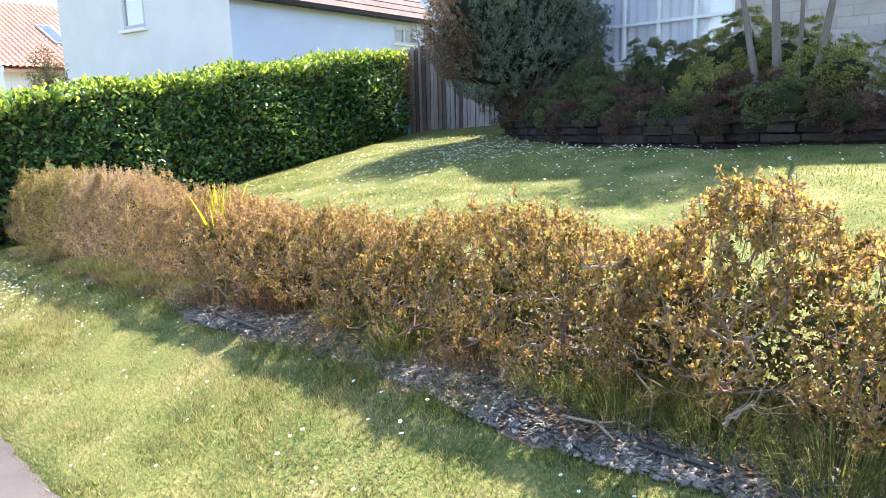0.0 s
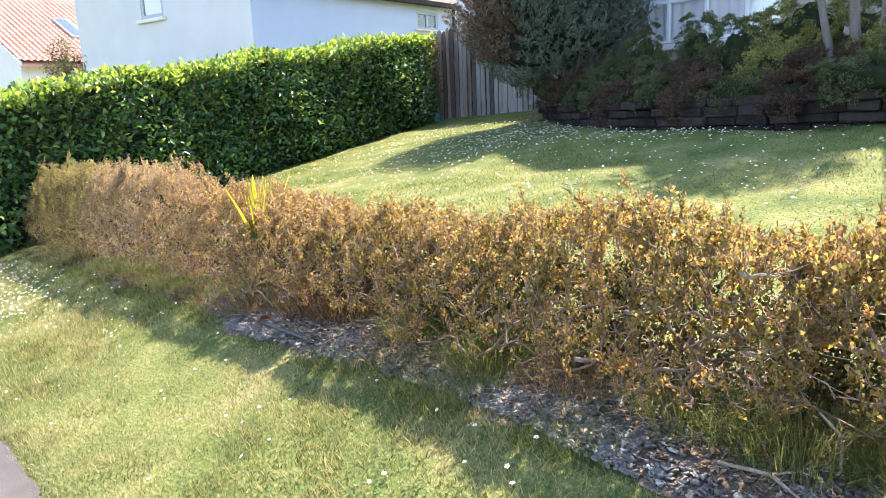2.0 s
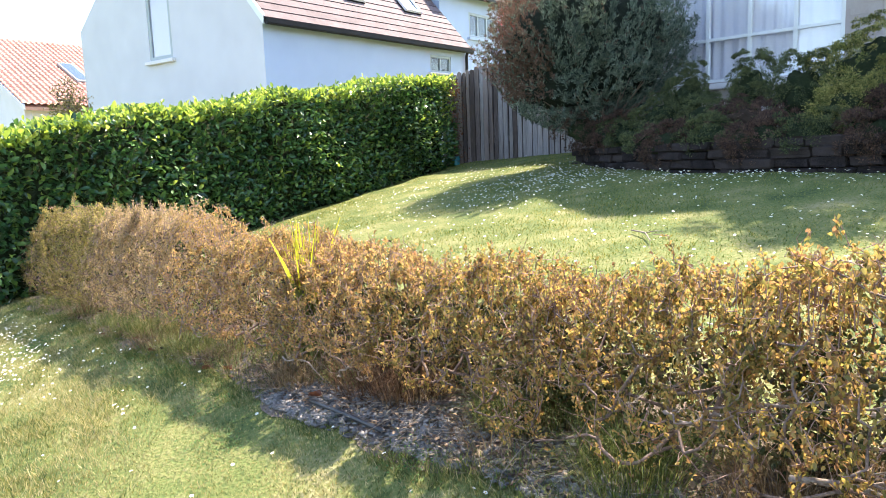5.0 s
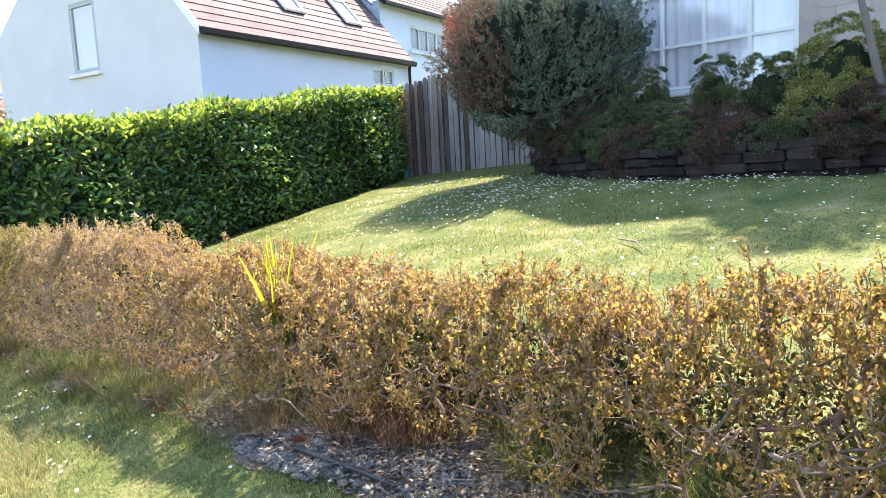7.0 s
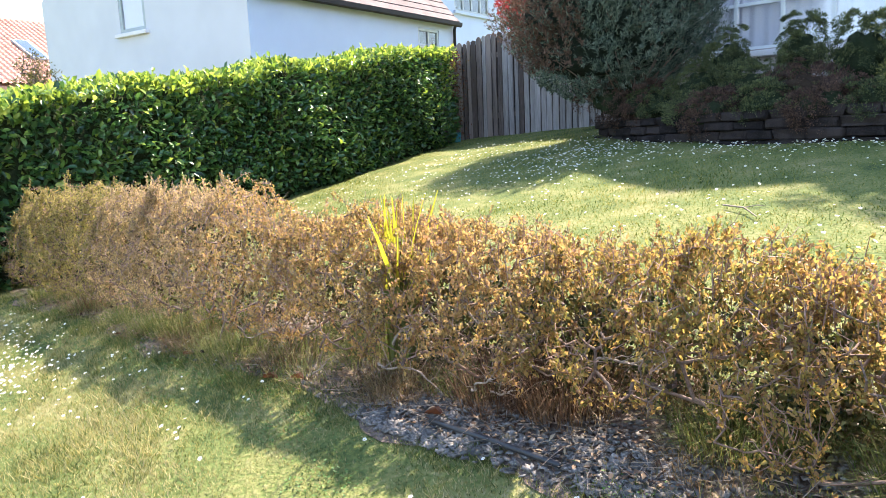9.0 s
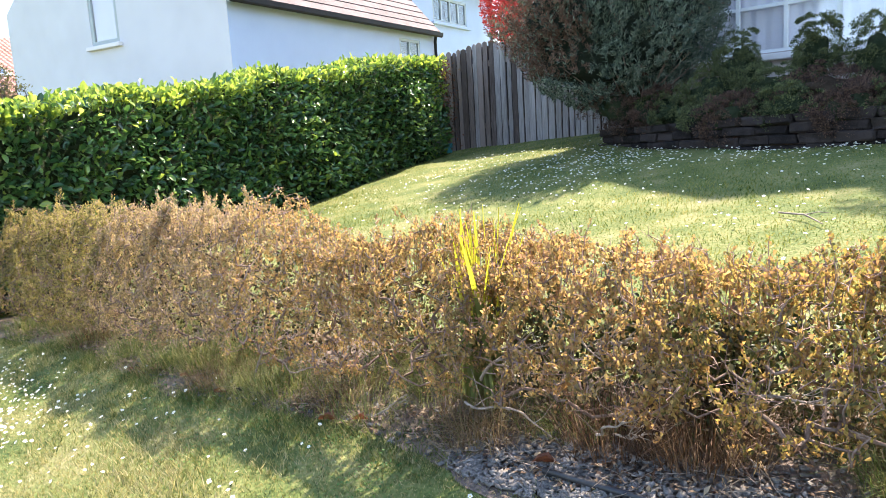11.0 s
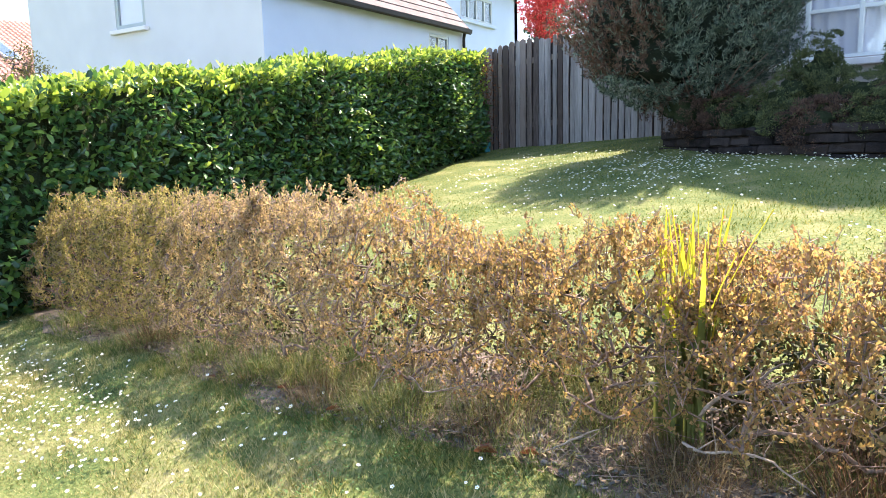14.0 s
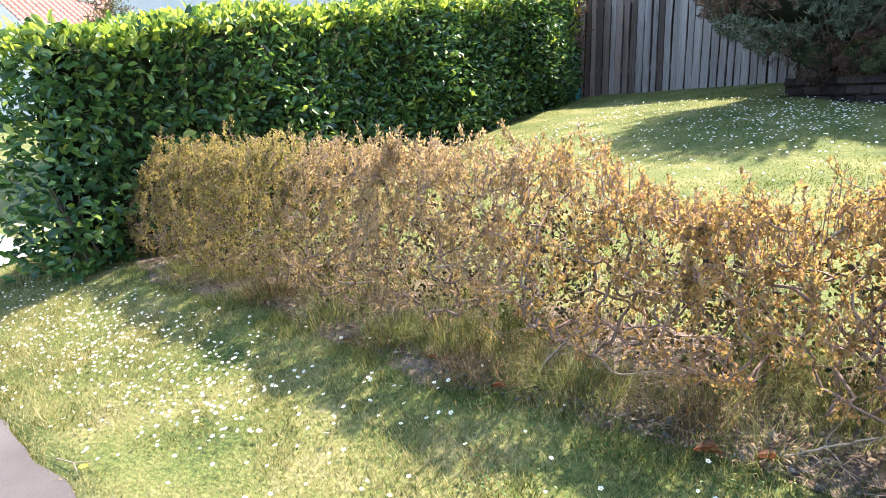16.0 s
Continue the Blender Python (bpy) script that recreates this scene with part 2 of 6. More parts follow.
M_BRICK_PALE = surface("pale_brick", (0.37, 0.32, 0.305), (0.5, 0.44, 0.42), 0.9, 3, 60, 0.3, per_object=0.25)
M_TILE = surface("roof_tile", (0.085, 0.064, 0.068), (0.18, 0.135, 0.138), 0.85, 2.5, 40, 0.4, 0.004, per_object=0.25, spec=0.25)
M_PANTILE = surface("red_pantile", (0.5, 0.22, 0.155), (0.76, 0.44, 0.34), 0.85, 1.2, 20, 0.3, 0.006)
M_GUTTER = surface("dark_gutter", (0.008, 0.007, 0.009), (0.022, 0.019, 0.022), 0.6, 4, 60, 0.1, spec=0.25)
M_FRAME_GREY = surface("grey_frame", (0.3, 0.33, 0.34), (0.42, 0.45, 0.46), 0.5, 4, 60, 0.1)
M_FRAME_WHITE = surface("white_frame", (0.72, 0.73, 0.74), (0.82, 0.83, 0.84), 0.45, 3, 60, 0.1)
M_CURTAIN = surface("curtain", (0.76, 0.75, 0.79), (0.88, 0.87, 0.9), 0.95, 3, 60, 0.2)
M_BLIND = surface("pale_blind", (0.6, 0.545, 0.575), (0.68, 0.625, 0.655), 0.9, 3, 60, 0.1)
M_ROOM = surface("dark_room", (0.05, 0.06, 0.07), (0.1, 0.11, 0.12), 0.9, 3, 60, 0.1)
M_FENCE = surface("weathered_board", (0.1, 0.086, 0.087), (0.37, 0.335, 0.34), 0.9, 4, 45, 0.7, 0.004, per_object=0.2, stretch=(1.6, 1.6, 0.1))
# near-black, so the gaps between the boards read as shade
M_FENCE_GAP = surface("gap_shade_board", (0.012, 0.009, 0.009), (0.035, 0.027, 0.026), 0.95, 5, 60, 0.5, 0.004, stretch=(1, 1, 0.1))
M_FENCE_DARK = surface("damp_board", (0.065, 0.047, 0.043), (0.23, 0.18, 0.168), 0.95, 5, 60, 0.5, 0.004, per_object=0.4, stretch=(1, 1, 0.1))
M_BLOCK = surface("walling_block", (0.016, 0.013, 0.013), (0.06, 0.047, 0.045), 0.95, 9, 70, 1.0, 0.02, per_object=0.35, spec=0.1)
M_RUBBER = surface("black_pipe", (0.012, 0.012, 0.015), (0.035, 0.035, 0.04), 0.45, 9, 80, 0.2)
M_TEAL = surface("teal_plastic", (0.02, 0.16, 0.2), (0.04, 0.24, 0.28), 0.4, 5, 50, 0.1)
M_GLASS = glass("pane_glass", (0.93, 0.95, 0.97), see=0.5)
M_GLASS_SKY = glass("clear_pane_glass", (0.96, 0.96, 0.98), 0.04, 0.52)
M_GLASS_CLEAR = glass("thin_pane_glass", (0.9, 0.93, 0.95), 0.04, 0.55)
M_GLASS_DARK = glass("roof_glass", (0.5, 0.55, 0.6), 0.05, 0.3)


# ---- helpers for meshes ----
def mesh_of(name, verts, faces):
    """A mesh from arrays: verts n x 3, faces m x k, all faces with k corners."""
    verts, faces = np.asarray(verts, np.float32), np.asarray(faces, np.int32)
    me = bpy.data.meshes.new(name)
    me.vertices.add(len(verts))
    me.vertices.foreach_set("co", verts.ravel())
    me.loops.add(faces.size)
    me.loops.foreach_set("vertex_index", faces.ravel())
    me.polygons.add(len(faces))
    me.polygons.foreach_set("loop_start", np.arange(0, faces.size, faces.shape[1], dtype=np.int32))
    me.update(calc_edges=True)
    return me


def thing(name, base, label, category, group="", kind=""):
    ob = new(name)
    ob.location = base
    ob.empty_display_size = 0.1
    return tagged(ob, label, category, group, kind)


JOINED = ("foliage", "young_foliage", "dead_foliage", "twig_growth", "branch_growth", "limb_growth", "spur_growth", "stem_growth", "crown", "flower_eye", "branches")


def part(name, data, material, parent=None, label="", smooth=False):
    """Links a bmesh or mesh, given in world coordinates, as one mesh object under its parent."""
    if isinstance(data, bmesh.types.BMesh):
        me = bpy.data.meshes.new(name)
        bmesh.ops.recalc_face_normals(data, faces=data.faces)
        data.to_mesh(me)
        data.free()
    else:
        me = data
    if not me.materials:
        me.materials.append(material)
    if smooth:
        me.polygons.foreach_set("use_smooth", np.ones(len(me.polygons), dtype=bool))
    ob = new(name, me)
    if parent is not None:
        ob.parent = parent
        ob.location = -parent.location if parent.type == "EMPTY" else Vector((0, 0, 0))
    if name in JOINED:
        tagged(ob, kind="stuff")
    return tagged(ob, label) if label else ob


def box(bm, lo, hi, m=None, bevel=0.0):
    made = bmesh.ops.create_cube(bm, size=1.0)["verts"]
    for v in made:
        v.co = Vector([lo[k] + (v.co[k] + 0.5) * (hi[k] - lo[k]) for k in range(3)])
    if bevel:
        edges = list({e for v in made for e in v.link_edges})
        bmesh.ops.bevel(bm, geom=edges, offset=bevel, segments=1, affect="EDGES")
    if m is not None:
        for v in ([v for v in bm.verts] if bevel else made):
            v.co = m @ v.co
    return bm


def boxed(lo, hi, m=None, bevel=0.0):
    return box(bmesh.new(), lo, hi, m, bevel)


def prism(points, direction):
    """A solid from a flat outline, pushed along a direction."""
    bm = bmesh.new()
    a = [bm.verts.new(p) for p in points]
    b = [bm.verts.new(Vector(p) + Vector(direction)) for p in points]
    bm.faces.new(a)
    bm.faces.new(b[::-1])
    n = len(a)
    for k in range(n):
        bm.faces.new((a[k], a[(k + 1) % n], b[(k + 1) % n], b[k]))
    return bm


def tubes(paths, radii, sides=5):
    """Tapered tubes along polylines, in one mesh."""
    vs, fs, at = [], [], 0
    ring = np.arange(sides) * 2 * np.pi / sides
    for path, rad in zip(paths, radii):
        path = np.asarray(path, float)
        tang = np.gradient(path, axis=0)
        tang /= np.linalg.norm(tang, axis=1)[:, None] + 1e-9
        ref = np.array([0.3, 0.2, 0.93]) if abs(tang[0][2]) < 0.8 else np.array([1.0, 0.1, 0])
        a = np.cross(tang, ref)
        a /= np.linalg.norm(a, axis=1)[:, None] + 1e-9
        b = np.cross(tang, a)
        r = np.asarray(rad, float)[:, None, None]
        v = path[:, None, :] + r * (a[:, None, :] * np.cos(ring)[None, :, None] + b[:, None, :] * np.sin(ring)[None, :, None])
        vs.append(v.reshape(-1, 3))
        n = len(path)
        i = np.arange(n - 1)[:, None] * sides
        j = np.arange(sides)[None, :]
        k = (j + 1) % sides
        fs.append(np.stack([at + i + j, at + i + k, at + i + sides + k, at + i + sides + j], -1).reshape(-1, 4))
        at += n * sides
    return mesh_of("tubes", np.concatenate(vs), np.concatenate(fs))


def unit(a):
    return a / (np.linalg.norm(a, axis=-1, keepdims=True) + 1e-9)


def leaves(pos, way, up, length, width, fold=0.25, round_leaf=False, blunt=(0.45, 0.42)):
    """Folded leaves, each an island: base, two edges, tip; round ones have four edge points."""
    pos, way = np.asarray(pos, float), unit(np.asarray(way, float))
    side = unit(np.cross(way, up))
    nor = np.cross(side, way)
    length, width = np.asarray(length)[:, None], np.asarray(width)[:, None]
    n = len(pos)
    tip = pos + way * length
    if not round_leaf:
        mid = pos + way * length * 0.5 + nor * width * fold
        v = np.stack([pos, mid - side * width * 0.5, tip, mid + side * width * 0.5], 1).reshape(-1, 3)
        i = np.arange(n)[:, None] * 4
        f = np.concatenate([i + np.array([[0, 2, 1]]), i + np.array([[0, 3, 2]])], 0)
        return mesh_of("leaves", v, f)
    m1, m2 = pos + way * length * 0.3 + nor * width * fold * 0.8, pos + way * length * (0.72 if blunt[1] < 0.45 else 0.82) + nor * width * fold
    tip = tip - nor * width * fold * 0.6
    v = np.stack([pos, m1 - side * width * blunt[0], m2 - side * width * blunt[1], tip, m2 + side * width * blunt[1], m1 + side * width * blunt[0]], 1).reshape(-1, 3)
    i = np.arange(n)[:, None] * 6
    f = np.concatenate([i + np.array([[0, 3, 2, 1]]), i + np.array([[0, 5, 4, 3]])], 0)
    return mesh_of("leaves", v, f)


def random_way(n, r=rng):
    return unit(r.normal(size=(n, 3)))


# ---- the lie of the land: u runs along the low hedge, v up the lawn ----
def to_uv(x, y):
    return -0.9845 * x + 0.1753 * y, 0.1753 * x + 0.9845 * y


def to_xy(u, v):
    return -0.9845 * u + 0.1753 * v, 0.1753 * u + 0.9845 * v


def ground_uv(u, v):
    uu, vv = np.clip(u, -4, 17), np.clip(v, -2, 12.5)
    verge = 0.11 - 0.047 * (uu - 2) - 0.24 * (2.5 - np.maximum(vv, 1.05))
    lawn = -0.332 - 0.022 * uu + 0.1816 * vv - 0.0032 * uu * uu + 0.0029 * uu * vv - 0.0033 * vv * vv
    k = np.clip((vv - 2.4) / 0.8, 0, 1)
    k = k * k * (3 - 2 * k)
    rough = 0.012 * np.sin(uu * 3.1 + 1.3 * vv) * np.sin(vv * 2.7 - 0.6 * uu) * np.clip(vv - 1.05, 0, 1)
    return verge * (1 - k) + lawn * k + rough


def ground_z(x, y):
    return ground_uv(*to_uv(x, y))


def on_ground(u, v, lift=0.0):
    u, v = np.asarray(u, float), np.asarray(v, float)
    x, y = to_xy(u, v)
    return np.stack([x, y, ground_uv(u, v) + lift], -1)


# ---- ground, pavement, driveway, bed ----
def sheet(us, vs, lift):
    U, V = np.meshgrid(us, vs, indexing="ij")
    P = on_ground(U, V)
    P[..., 2] += lift(U, V) if callable(lift) else lift
    n, m = len(us), len(vs)
    i, j = np.meshgrid(np.arange(n - 1), np.arange(m - 1), indexing="ij")
    a = i * m + j
    f = np.stack([a, a + 1, a + m + 1, a + m], -1).reshape(-1, 4)
    return mesh_of("sheet", P.reshape(-1, 3), f)


us = np.concatenate([[-900, -300, -90, -30, -12], np.arange(-4, 17.01, 0.2), [20, 30, 60, 150, 400, 900]])
vs = np.concatenate([[-900, -300, -90, -30, -10, -4, -1.3, -1.25, 1.0, 1.05], np.arange(1.2, 13.01, 0.2), [16, 24, 50, 120, 400, 900]])


def under_slabs(U, V):
    paved = (V > -1.28) & (V < 1.02)
    return np.where(paved, -0.08, 0.0)


tagged(part("ground", sheet(us, vs, under_slabs), M_GROUND, smooth=True), "mown grass lawn sloping down to a pavement", "ground", kind="structure")
edge_u = np.arange(-6, 16.01, 0.08)


def strip(lo, hi, us_, lift, wobble, seed):
    """A strip along the hedge with uneven edges."""
    r = np.random.default_rng(seed)
    n = len(us_)
    w = lambda: np.convolve(r.normal(size=n + 8), np.ones(5) / 5, "same")[4:-4] * wobble
    k = np.linspace(0, 1, 9)
    lo_, hi_ = lo + w(), hi + w()
    V = lo_[:, None] * (1 - k) + hi_[:, None] * k
    U = np.repeat(us_[:, None], 9, 1)
    P = on_ground(U, V, lift)
    i, j = np.meshgrid(np.arange(n - 1), np.arange(8), indexing="ij")
    a = i * 9 + j
    return mesh_of("strip", P.reshape(-1, 3), np.stack([a, a + 1, a + 10, a + 9], -1).reshape(-1, 4))


pavement = tagged(part("pavement", strip(-1.25, 1.04, edge_u, 0.006, 0.035, 3), M_ASPHALT, smooth=True), "worn grey-pink asphalt footpath with a ragged grass edge", "pavement", kind="structure")
tagged(part("driveway", strip(1.1, 5.5, np.arange(13.3, 16.9, 0.2), 0.02, 0.02, 4), M_CONCRETE, smooth=True), "pale concrete driveway beyond the laurel hedge", "driveway", kind="structure")
wavy = lambda u: 2.42 + 0.05 * np.sin(u * 2.3) + 0.04 * np.sin(u * 5.7)
bed_u = np.arange(-1.5, 12.2, 0.06)
bed = tagged(part("ground_bed", strip(wavy(bed_u), 3.3, bed_u, 0.005, 0.05, 5), M_SOIL, smooth=True), "dark soil bed with slate chippings under the low hedge", "flower bed", kind="structure")


# ---- houses ----
def window_in(house, m, w, h, lights, frame_mat, inside_mat, label, sill=0.12, bars=(), deep=0.1, rail=0.06, glass_mat=None, sill_mat=None, folds=0):
    """A window set in a wall: m puts x along the wall, y into it, z up, from its lower left corner."""
    win = part("window", boxed((0, deep, 0), (w, deep + 0.02, h), m), inside_mat, house, label)
    box_ = lambda a, b, bevel=0.006: boxed(a, b, m, bevel)
    part("window_frame", box_((0, -0.01, 0), (w, 0.05, rail)), frame_mat, win)
    part("window_frame", box_((0, -0.01, h - rail), (w, 0.05, h)), frame_mat, win)
    part("window_frame", box_((0, -0.012, rail), (rail, 0.05, h - rail)), frame_mat, win)
    part("window_frame", box_((w - rail, -0.012, rail), (w, 0.05, h - rail)), frame_mat, win)
    xs = [w * k / lights for k in range(1, lights)]
    for x in xs:
        part("mullion", box_((x - rail * 0.45, -0.014, rail), (x + rail * 0.45, 0.05, h - rail)), frame_mat, win)
    for z in bars:
        part("glazing_bar", box_((rail, -0.006, z - rail * 0.4), (w - rail, 0.045, z + rail * 0.4)), frame_mat, win)
    edges = [rail * 0.5] + xs + [w - rail * 0.5]
    zs = [rail * 0.5, *bars, h - rail * 0.5]
    for k in range(lights):
        for j in range(len(zs) - 1):
            pane = part("pane", boxed((edges[k], 0.02, zs[j]), (edges[k + 1], 0.026, zs[j + 1]), m), glass_mat or M_GLASS, win)
            pane.visible_shadow = False
    if folds:
        n = folds * 12
        x = np.linspace(0.03, w - 0.03, n)
        y = deep - 0.03 + 0.022 * np.sin(x * 2 * np.pi * folds / w + 1.5 * np.sin(x * 5))
        lo = np.stack([x, y, np.full(n, 0.03)], 1)
        hi = np.stack([x, y, np.full(n, h - 0.03)], 1)
        P = np.array([m @ Vector(p) for p in np.concatenate([lo, hi])])
        i = np.arange(n - 1)
        part("curtain", mesh_of("curtain", P, np.stack([i, i + 1, n + i + 1, n + i], 1)), M_CURTAIN, win, "pale net curtain hanging in folds", smooth=True)
    if sill:
        part("window_sill", boxed((-0.12, -0.14, -sill), (w + 0.12, 0.06, -0.005), m, 0.012), sill_mat or M_RENDER_WHITE, win)
    return win


def wall_with_hole(length, height, thick, m, holes, gable=None):
    """A wall along local x with rectangular holes (x0, x1, z0, z1), built of solid pieces."""
    bm = bmesh.new()
    xs = sorted({0.0, length, *[h[0] for h in holes], *[h[1] for h in holes]})
    for a, b in zip(xs, xs[1:]):
        cuts = sorted((h[2], h[3]) for h in holes if h[0] < (a + b) / 2 < h[1])
        z = 0.0
        for lo, hi in cuts + [(height, height)]:
            if lo > z:
                box(bm, (a, 0, z), (b, thick, lo))
            z = hi
    bmesh.ops.remove_doubles(bm, verts=bm.verts, dist=0.0005)
    for v in bm.verts:
        v.co = m @ v.co
    return bm


def roof_courses(house, roof, eave, along, upslope, length, slope, step, material, thick=0.022):
    """Rows of interlocking tiles, each lapping the one below, butt ends proud."""
    along, upslope = Vector(along), Vector(upslope)
    nor = along.cross(upslope).normalized()
    if nor.z < 0:
        nor = -nor
    k, s = 0, 0.0
    while s < slope:
        a = Vector(eave) + upslope * s + nor * (thick + 0.004)
        b = Vector(eave) + upslope * min(slope, s + step + 0.05) + nor * 0.003
        outline = [a, a - nor * thick, b - nor * 0.002, b]
        part("tile_course", prism(outline, along * length), material, roof)
        s += step
        k += 1


# house with a pale gable and a blue side wall
house = thing("house", (-19.6, 16, -1), "rendered house, pale gable and light blue side, brown tiled roof", "house")
FLOOR_Z = -1.0
# gable wall (faces the street) with a tall narrow window
gable = bmesh.new()
side_x, left_x, gy = -15.35, -24.0, 12.0
peak = (-19.15, 8.8)
outline = [(left_x, gy, FLOOR_Z), (side_x, gy, FLOOR_Z), (side_x, gy, 4.62), (peak[0], gy, peak[1]), (left_x, gy, 5.22)]
wx0, wx1, wz0, wz1 = -20.24, -19.12, 3.95, 5.72
def strip_wall(x0, x1, z0, z1=None):
    top = lambda x: 4.62 + (side_x - x) * (peak[1] - 4.62) / (side_x - peak[0]) if x > peak[0] else 5.22 + (x - left_x) * (peak[1] - 5.22) / (peak[0] - left_x)
    pts = [(x0, gy, z0), (x1, gy, z0), (x1, gy, top(x1) if z1 is None else z1)]
    if z1 is None and x0 < peak[0] < x1:
        pts.append((peak[0], gy, peak[1]))
    pts.append((x0, gy, top(x0) if z1 is None else z1))
    tmp = prism(pts, (0, 0.3, 0))
    me = bpy.data.meshes.new("tmp")
    tmp.to_mesh(me)
    tmp.free()
    gable.from_mesh(me)
    bpy.data.meshes.remove(me)
strip_wall(left_x, wx0, FLOOR_Z)
strip_wall(wx0, wx1, FLOOR_Z, wz0)
strip_wall(wx0, wx1, wz1)
strip_wall(wx1, side_x, FLOOR_Z)
bmesh.ops.remove_doubles(gable, verts=gable.verts, dist=0.0005)
part("wall", gable, M_RENDER_GREY, house, "pale grey rendered gable wall")
window_in(house, Matrix.Translation((wx0, gy + 0.02, wz0)), wx1 - wx0, wz1 - wz0, 1, M_FRAME_GREY, M_BLIND, "tall narrow grey window with a pale blind", 0.1, rail=0.11, deep=0.05, glass_mat=M_GLASS_SKY)
# side wall, facing the garden
TURN_SIDE = Matrix.Rotation(math.radians(90), 4, "Z")
side_m = Matrix.Translation((side_x, gy, FLOOR_Z)) @ TURN_SIDE
part("wall", wall_with_hole(8.296, 5.62, 0.3, Matrix.Translation((side_x + 0.004, gy + 0.004, FLOOR_Z)) @ TURN_SIDE, [(6.296, 7.356, 4.62, 5.15)]), M_RENDER_BLUE, house, "light blue rendered side wall")
window_in(house, Matrix.Translation((side_x - 0.02, 18.3, 3.62)) @ TURN_SIDE, 1.06, 0.53, 2, M_FRAME_GREY, M_ROOM, "small two-light grey window under the eaves", 0.05, rail=0.08, glass_mat=M_GLASS_CLEAR)
part("wall", boxed((left_x, 12.31, FLOOR_Z), (left_x + 0.3, 20.3, 5.2)), M_RENDER_GREY, house)
part("wall", boxed((left_x + 0.31, 20.0, FLOOR_Z), (side_x - 0.31, 20.3, 4.4)), M_RENDER_GREY, house)
up = Vector((peak[0] - side_x, 0, peak[1] - 4.62)).normalized()
down_left = Vector((left_x - peak[0], 0, 5.22 - peak[1])).normalized()
eave_pt = Vector((side_x, 11.9, 4.66)) - up * 0.28
slope_len = (Vector((peak[0], 0, peak[1])) - Vector((side_x, 0, 4.66))).length + 0.28
roof = part("roof", prism([eave_pt, eave_pt + up * slope_len, eave_pt + up * slope_len - Vector((0, 0, 0.12)), eave_pt - Vector((0, 0, 0.12))], (0, 8.35, 0)), M_GUTTER, house, "brown concrete tile roof")
roof_courses(house, roof, eave_pt, (0, 1, 0), up, 8.35, slope_len, 0.29, M_TILE)
left_top = Vector((peak[0], 12.31, peak[1] - 0.02))
part("roof", prism([left_top, left_top + down_left * 5.9, left_top + down_left * 5.9 - Vector((0, 0, 0.14)), left_top - Vector((0, 0, 0.14))], (0, 7.9, 0)), M_TILE, house)
# white verge, gutter, downpipe
part("verge_board", prism([eave_pt + Vector((0, -0.03, -0.16)), eave_pt + Vector((0, -0.03, 0.06)), eave_pt + up * slope_len + Vector((0, -0.03, 0.06)), eave_pt + up * slope_len + Vector((0, -0.03, -0.1))], (0, 0.07, 0)), M_FRAME_WHITE, house, "white verge board")
ge = eave_pt + Vector((0.02, 0.02, -0.03))
bm = prism([ge, ge + Vector((0.12, 0, 0)), ge + Vector((0.11, 0, -0.1)), ge + Vector((0.05, 0, -0.14)), ge + Vector((-0.02, 0, -0.12))], (0, 8.3, 0))
part("gutter", bm, M_GUTTER, house, "dark brown gutter")
part("soffit", boxed((side_x + 0.01, 12.0, 4.4), (side_x + 0.16, 20.28, 4.5)), M_GUTTER, house)
part("downpipe", tubes([[(side_x + 0.14, 20.12, 4.42), (side_x + 0.08, 20.12, 4.2), (side_x + 0.08, 20.12, -0.95)]], [[0.05, 0.05, 0.05]], 8), M_GUTTER, house, "dark brown downpipe", smooth=True)
for ry0 in (15.5, 18.05):
    c = eave_pt + up * 1.35
    nor = Vector((up.z, 0, -up.x))
    rot = Matrix(((0, up.x, nor.x, 0), (1, 0, 0, 0), (0, up.z, nor.z, 0), (0, 0, 0, 1)))
    lm = Matrix.Translation(Vector((c.x, ry0, c.z))) @ rot
    rl = part("rooflight", boxed((0, 0, 0.0), (0.78, 1.15, 0.05), lm), M_GUTTER, house, "white-framed rooflight")
    for lo, hi in (((0, 0, 0.052), (0.78, 0.1, 0.13)), ((0, 1.05, 0.052), (0.78, 1.15, 0.13)), ((0, 0.1, 0.052), (0.09, 1.05, 0.128)), ((0.69, 0.1, 0.052), (0.78, 1.05, 0.128))):
        part("rooflight_frame", boxed(lo, hi, lm, 0.008), M_FRAME_WHITE, rl)
    part("pane", boxed((0.09, 0.1, 0.08), (0.69, 1.05, 0.09), lm), M_GLASS_DARK, rl)

# taller house behind it
h2 = thing("house", (-19, 23.5, -1), "taller light blue rendered house with a grey four-light window", "house")
part("wall", wall_with_hole(6.1, 7.65, 0.3, Matrix.Translation((-16.6, 20.5, -1)) @ TURN_SIDE, [(1.7, 4.0, 6.2, 7.06)]), M_RENDER_BLUE, h2)
window_in(h2, Matrix.Translation((-16.62, 22.2, 5.2)) @ TURN_SIDE, 2.3, 0.86, 4, M_FRAME_GREY, M_ROOM, "four-light grey casement window", 0.1, rail=0.09, glass_mat=M_GLASS_CLEAR, sill_mat=M_RENDER_BLUE)
up2 = Vector((-0.8, 0, 0.6))
e2 = Vector((-16.3, 20.3, 6.6))
roof2 = part("roof", prism([e2, e2 + up2 * 4.5, e2 + up2 * 4.5 - Vector((0, 0, 0.14)), e2 - Vector((0, 0, 0.14))], (0, 6.5, 0)), M_GUTTER, h2)
roof_courses(h2, roof2, e2, (0, 1, 0), up2, 6.5, 4.5, 0.29, M_TILE)
part("gutter", boxed((-16.32, 20.3, 6.45), (-16.18, 26.8, 6.58), None, 0.02), M_GUTTER, h2)
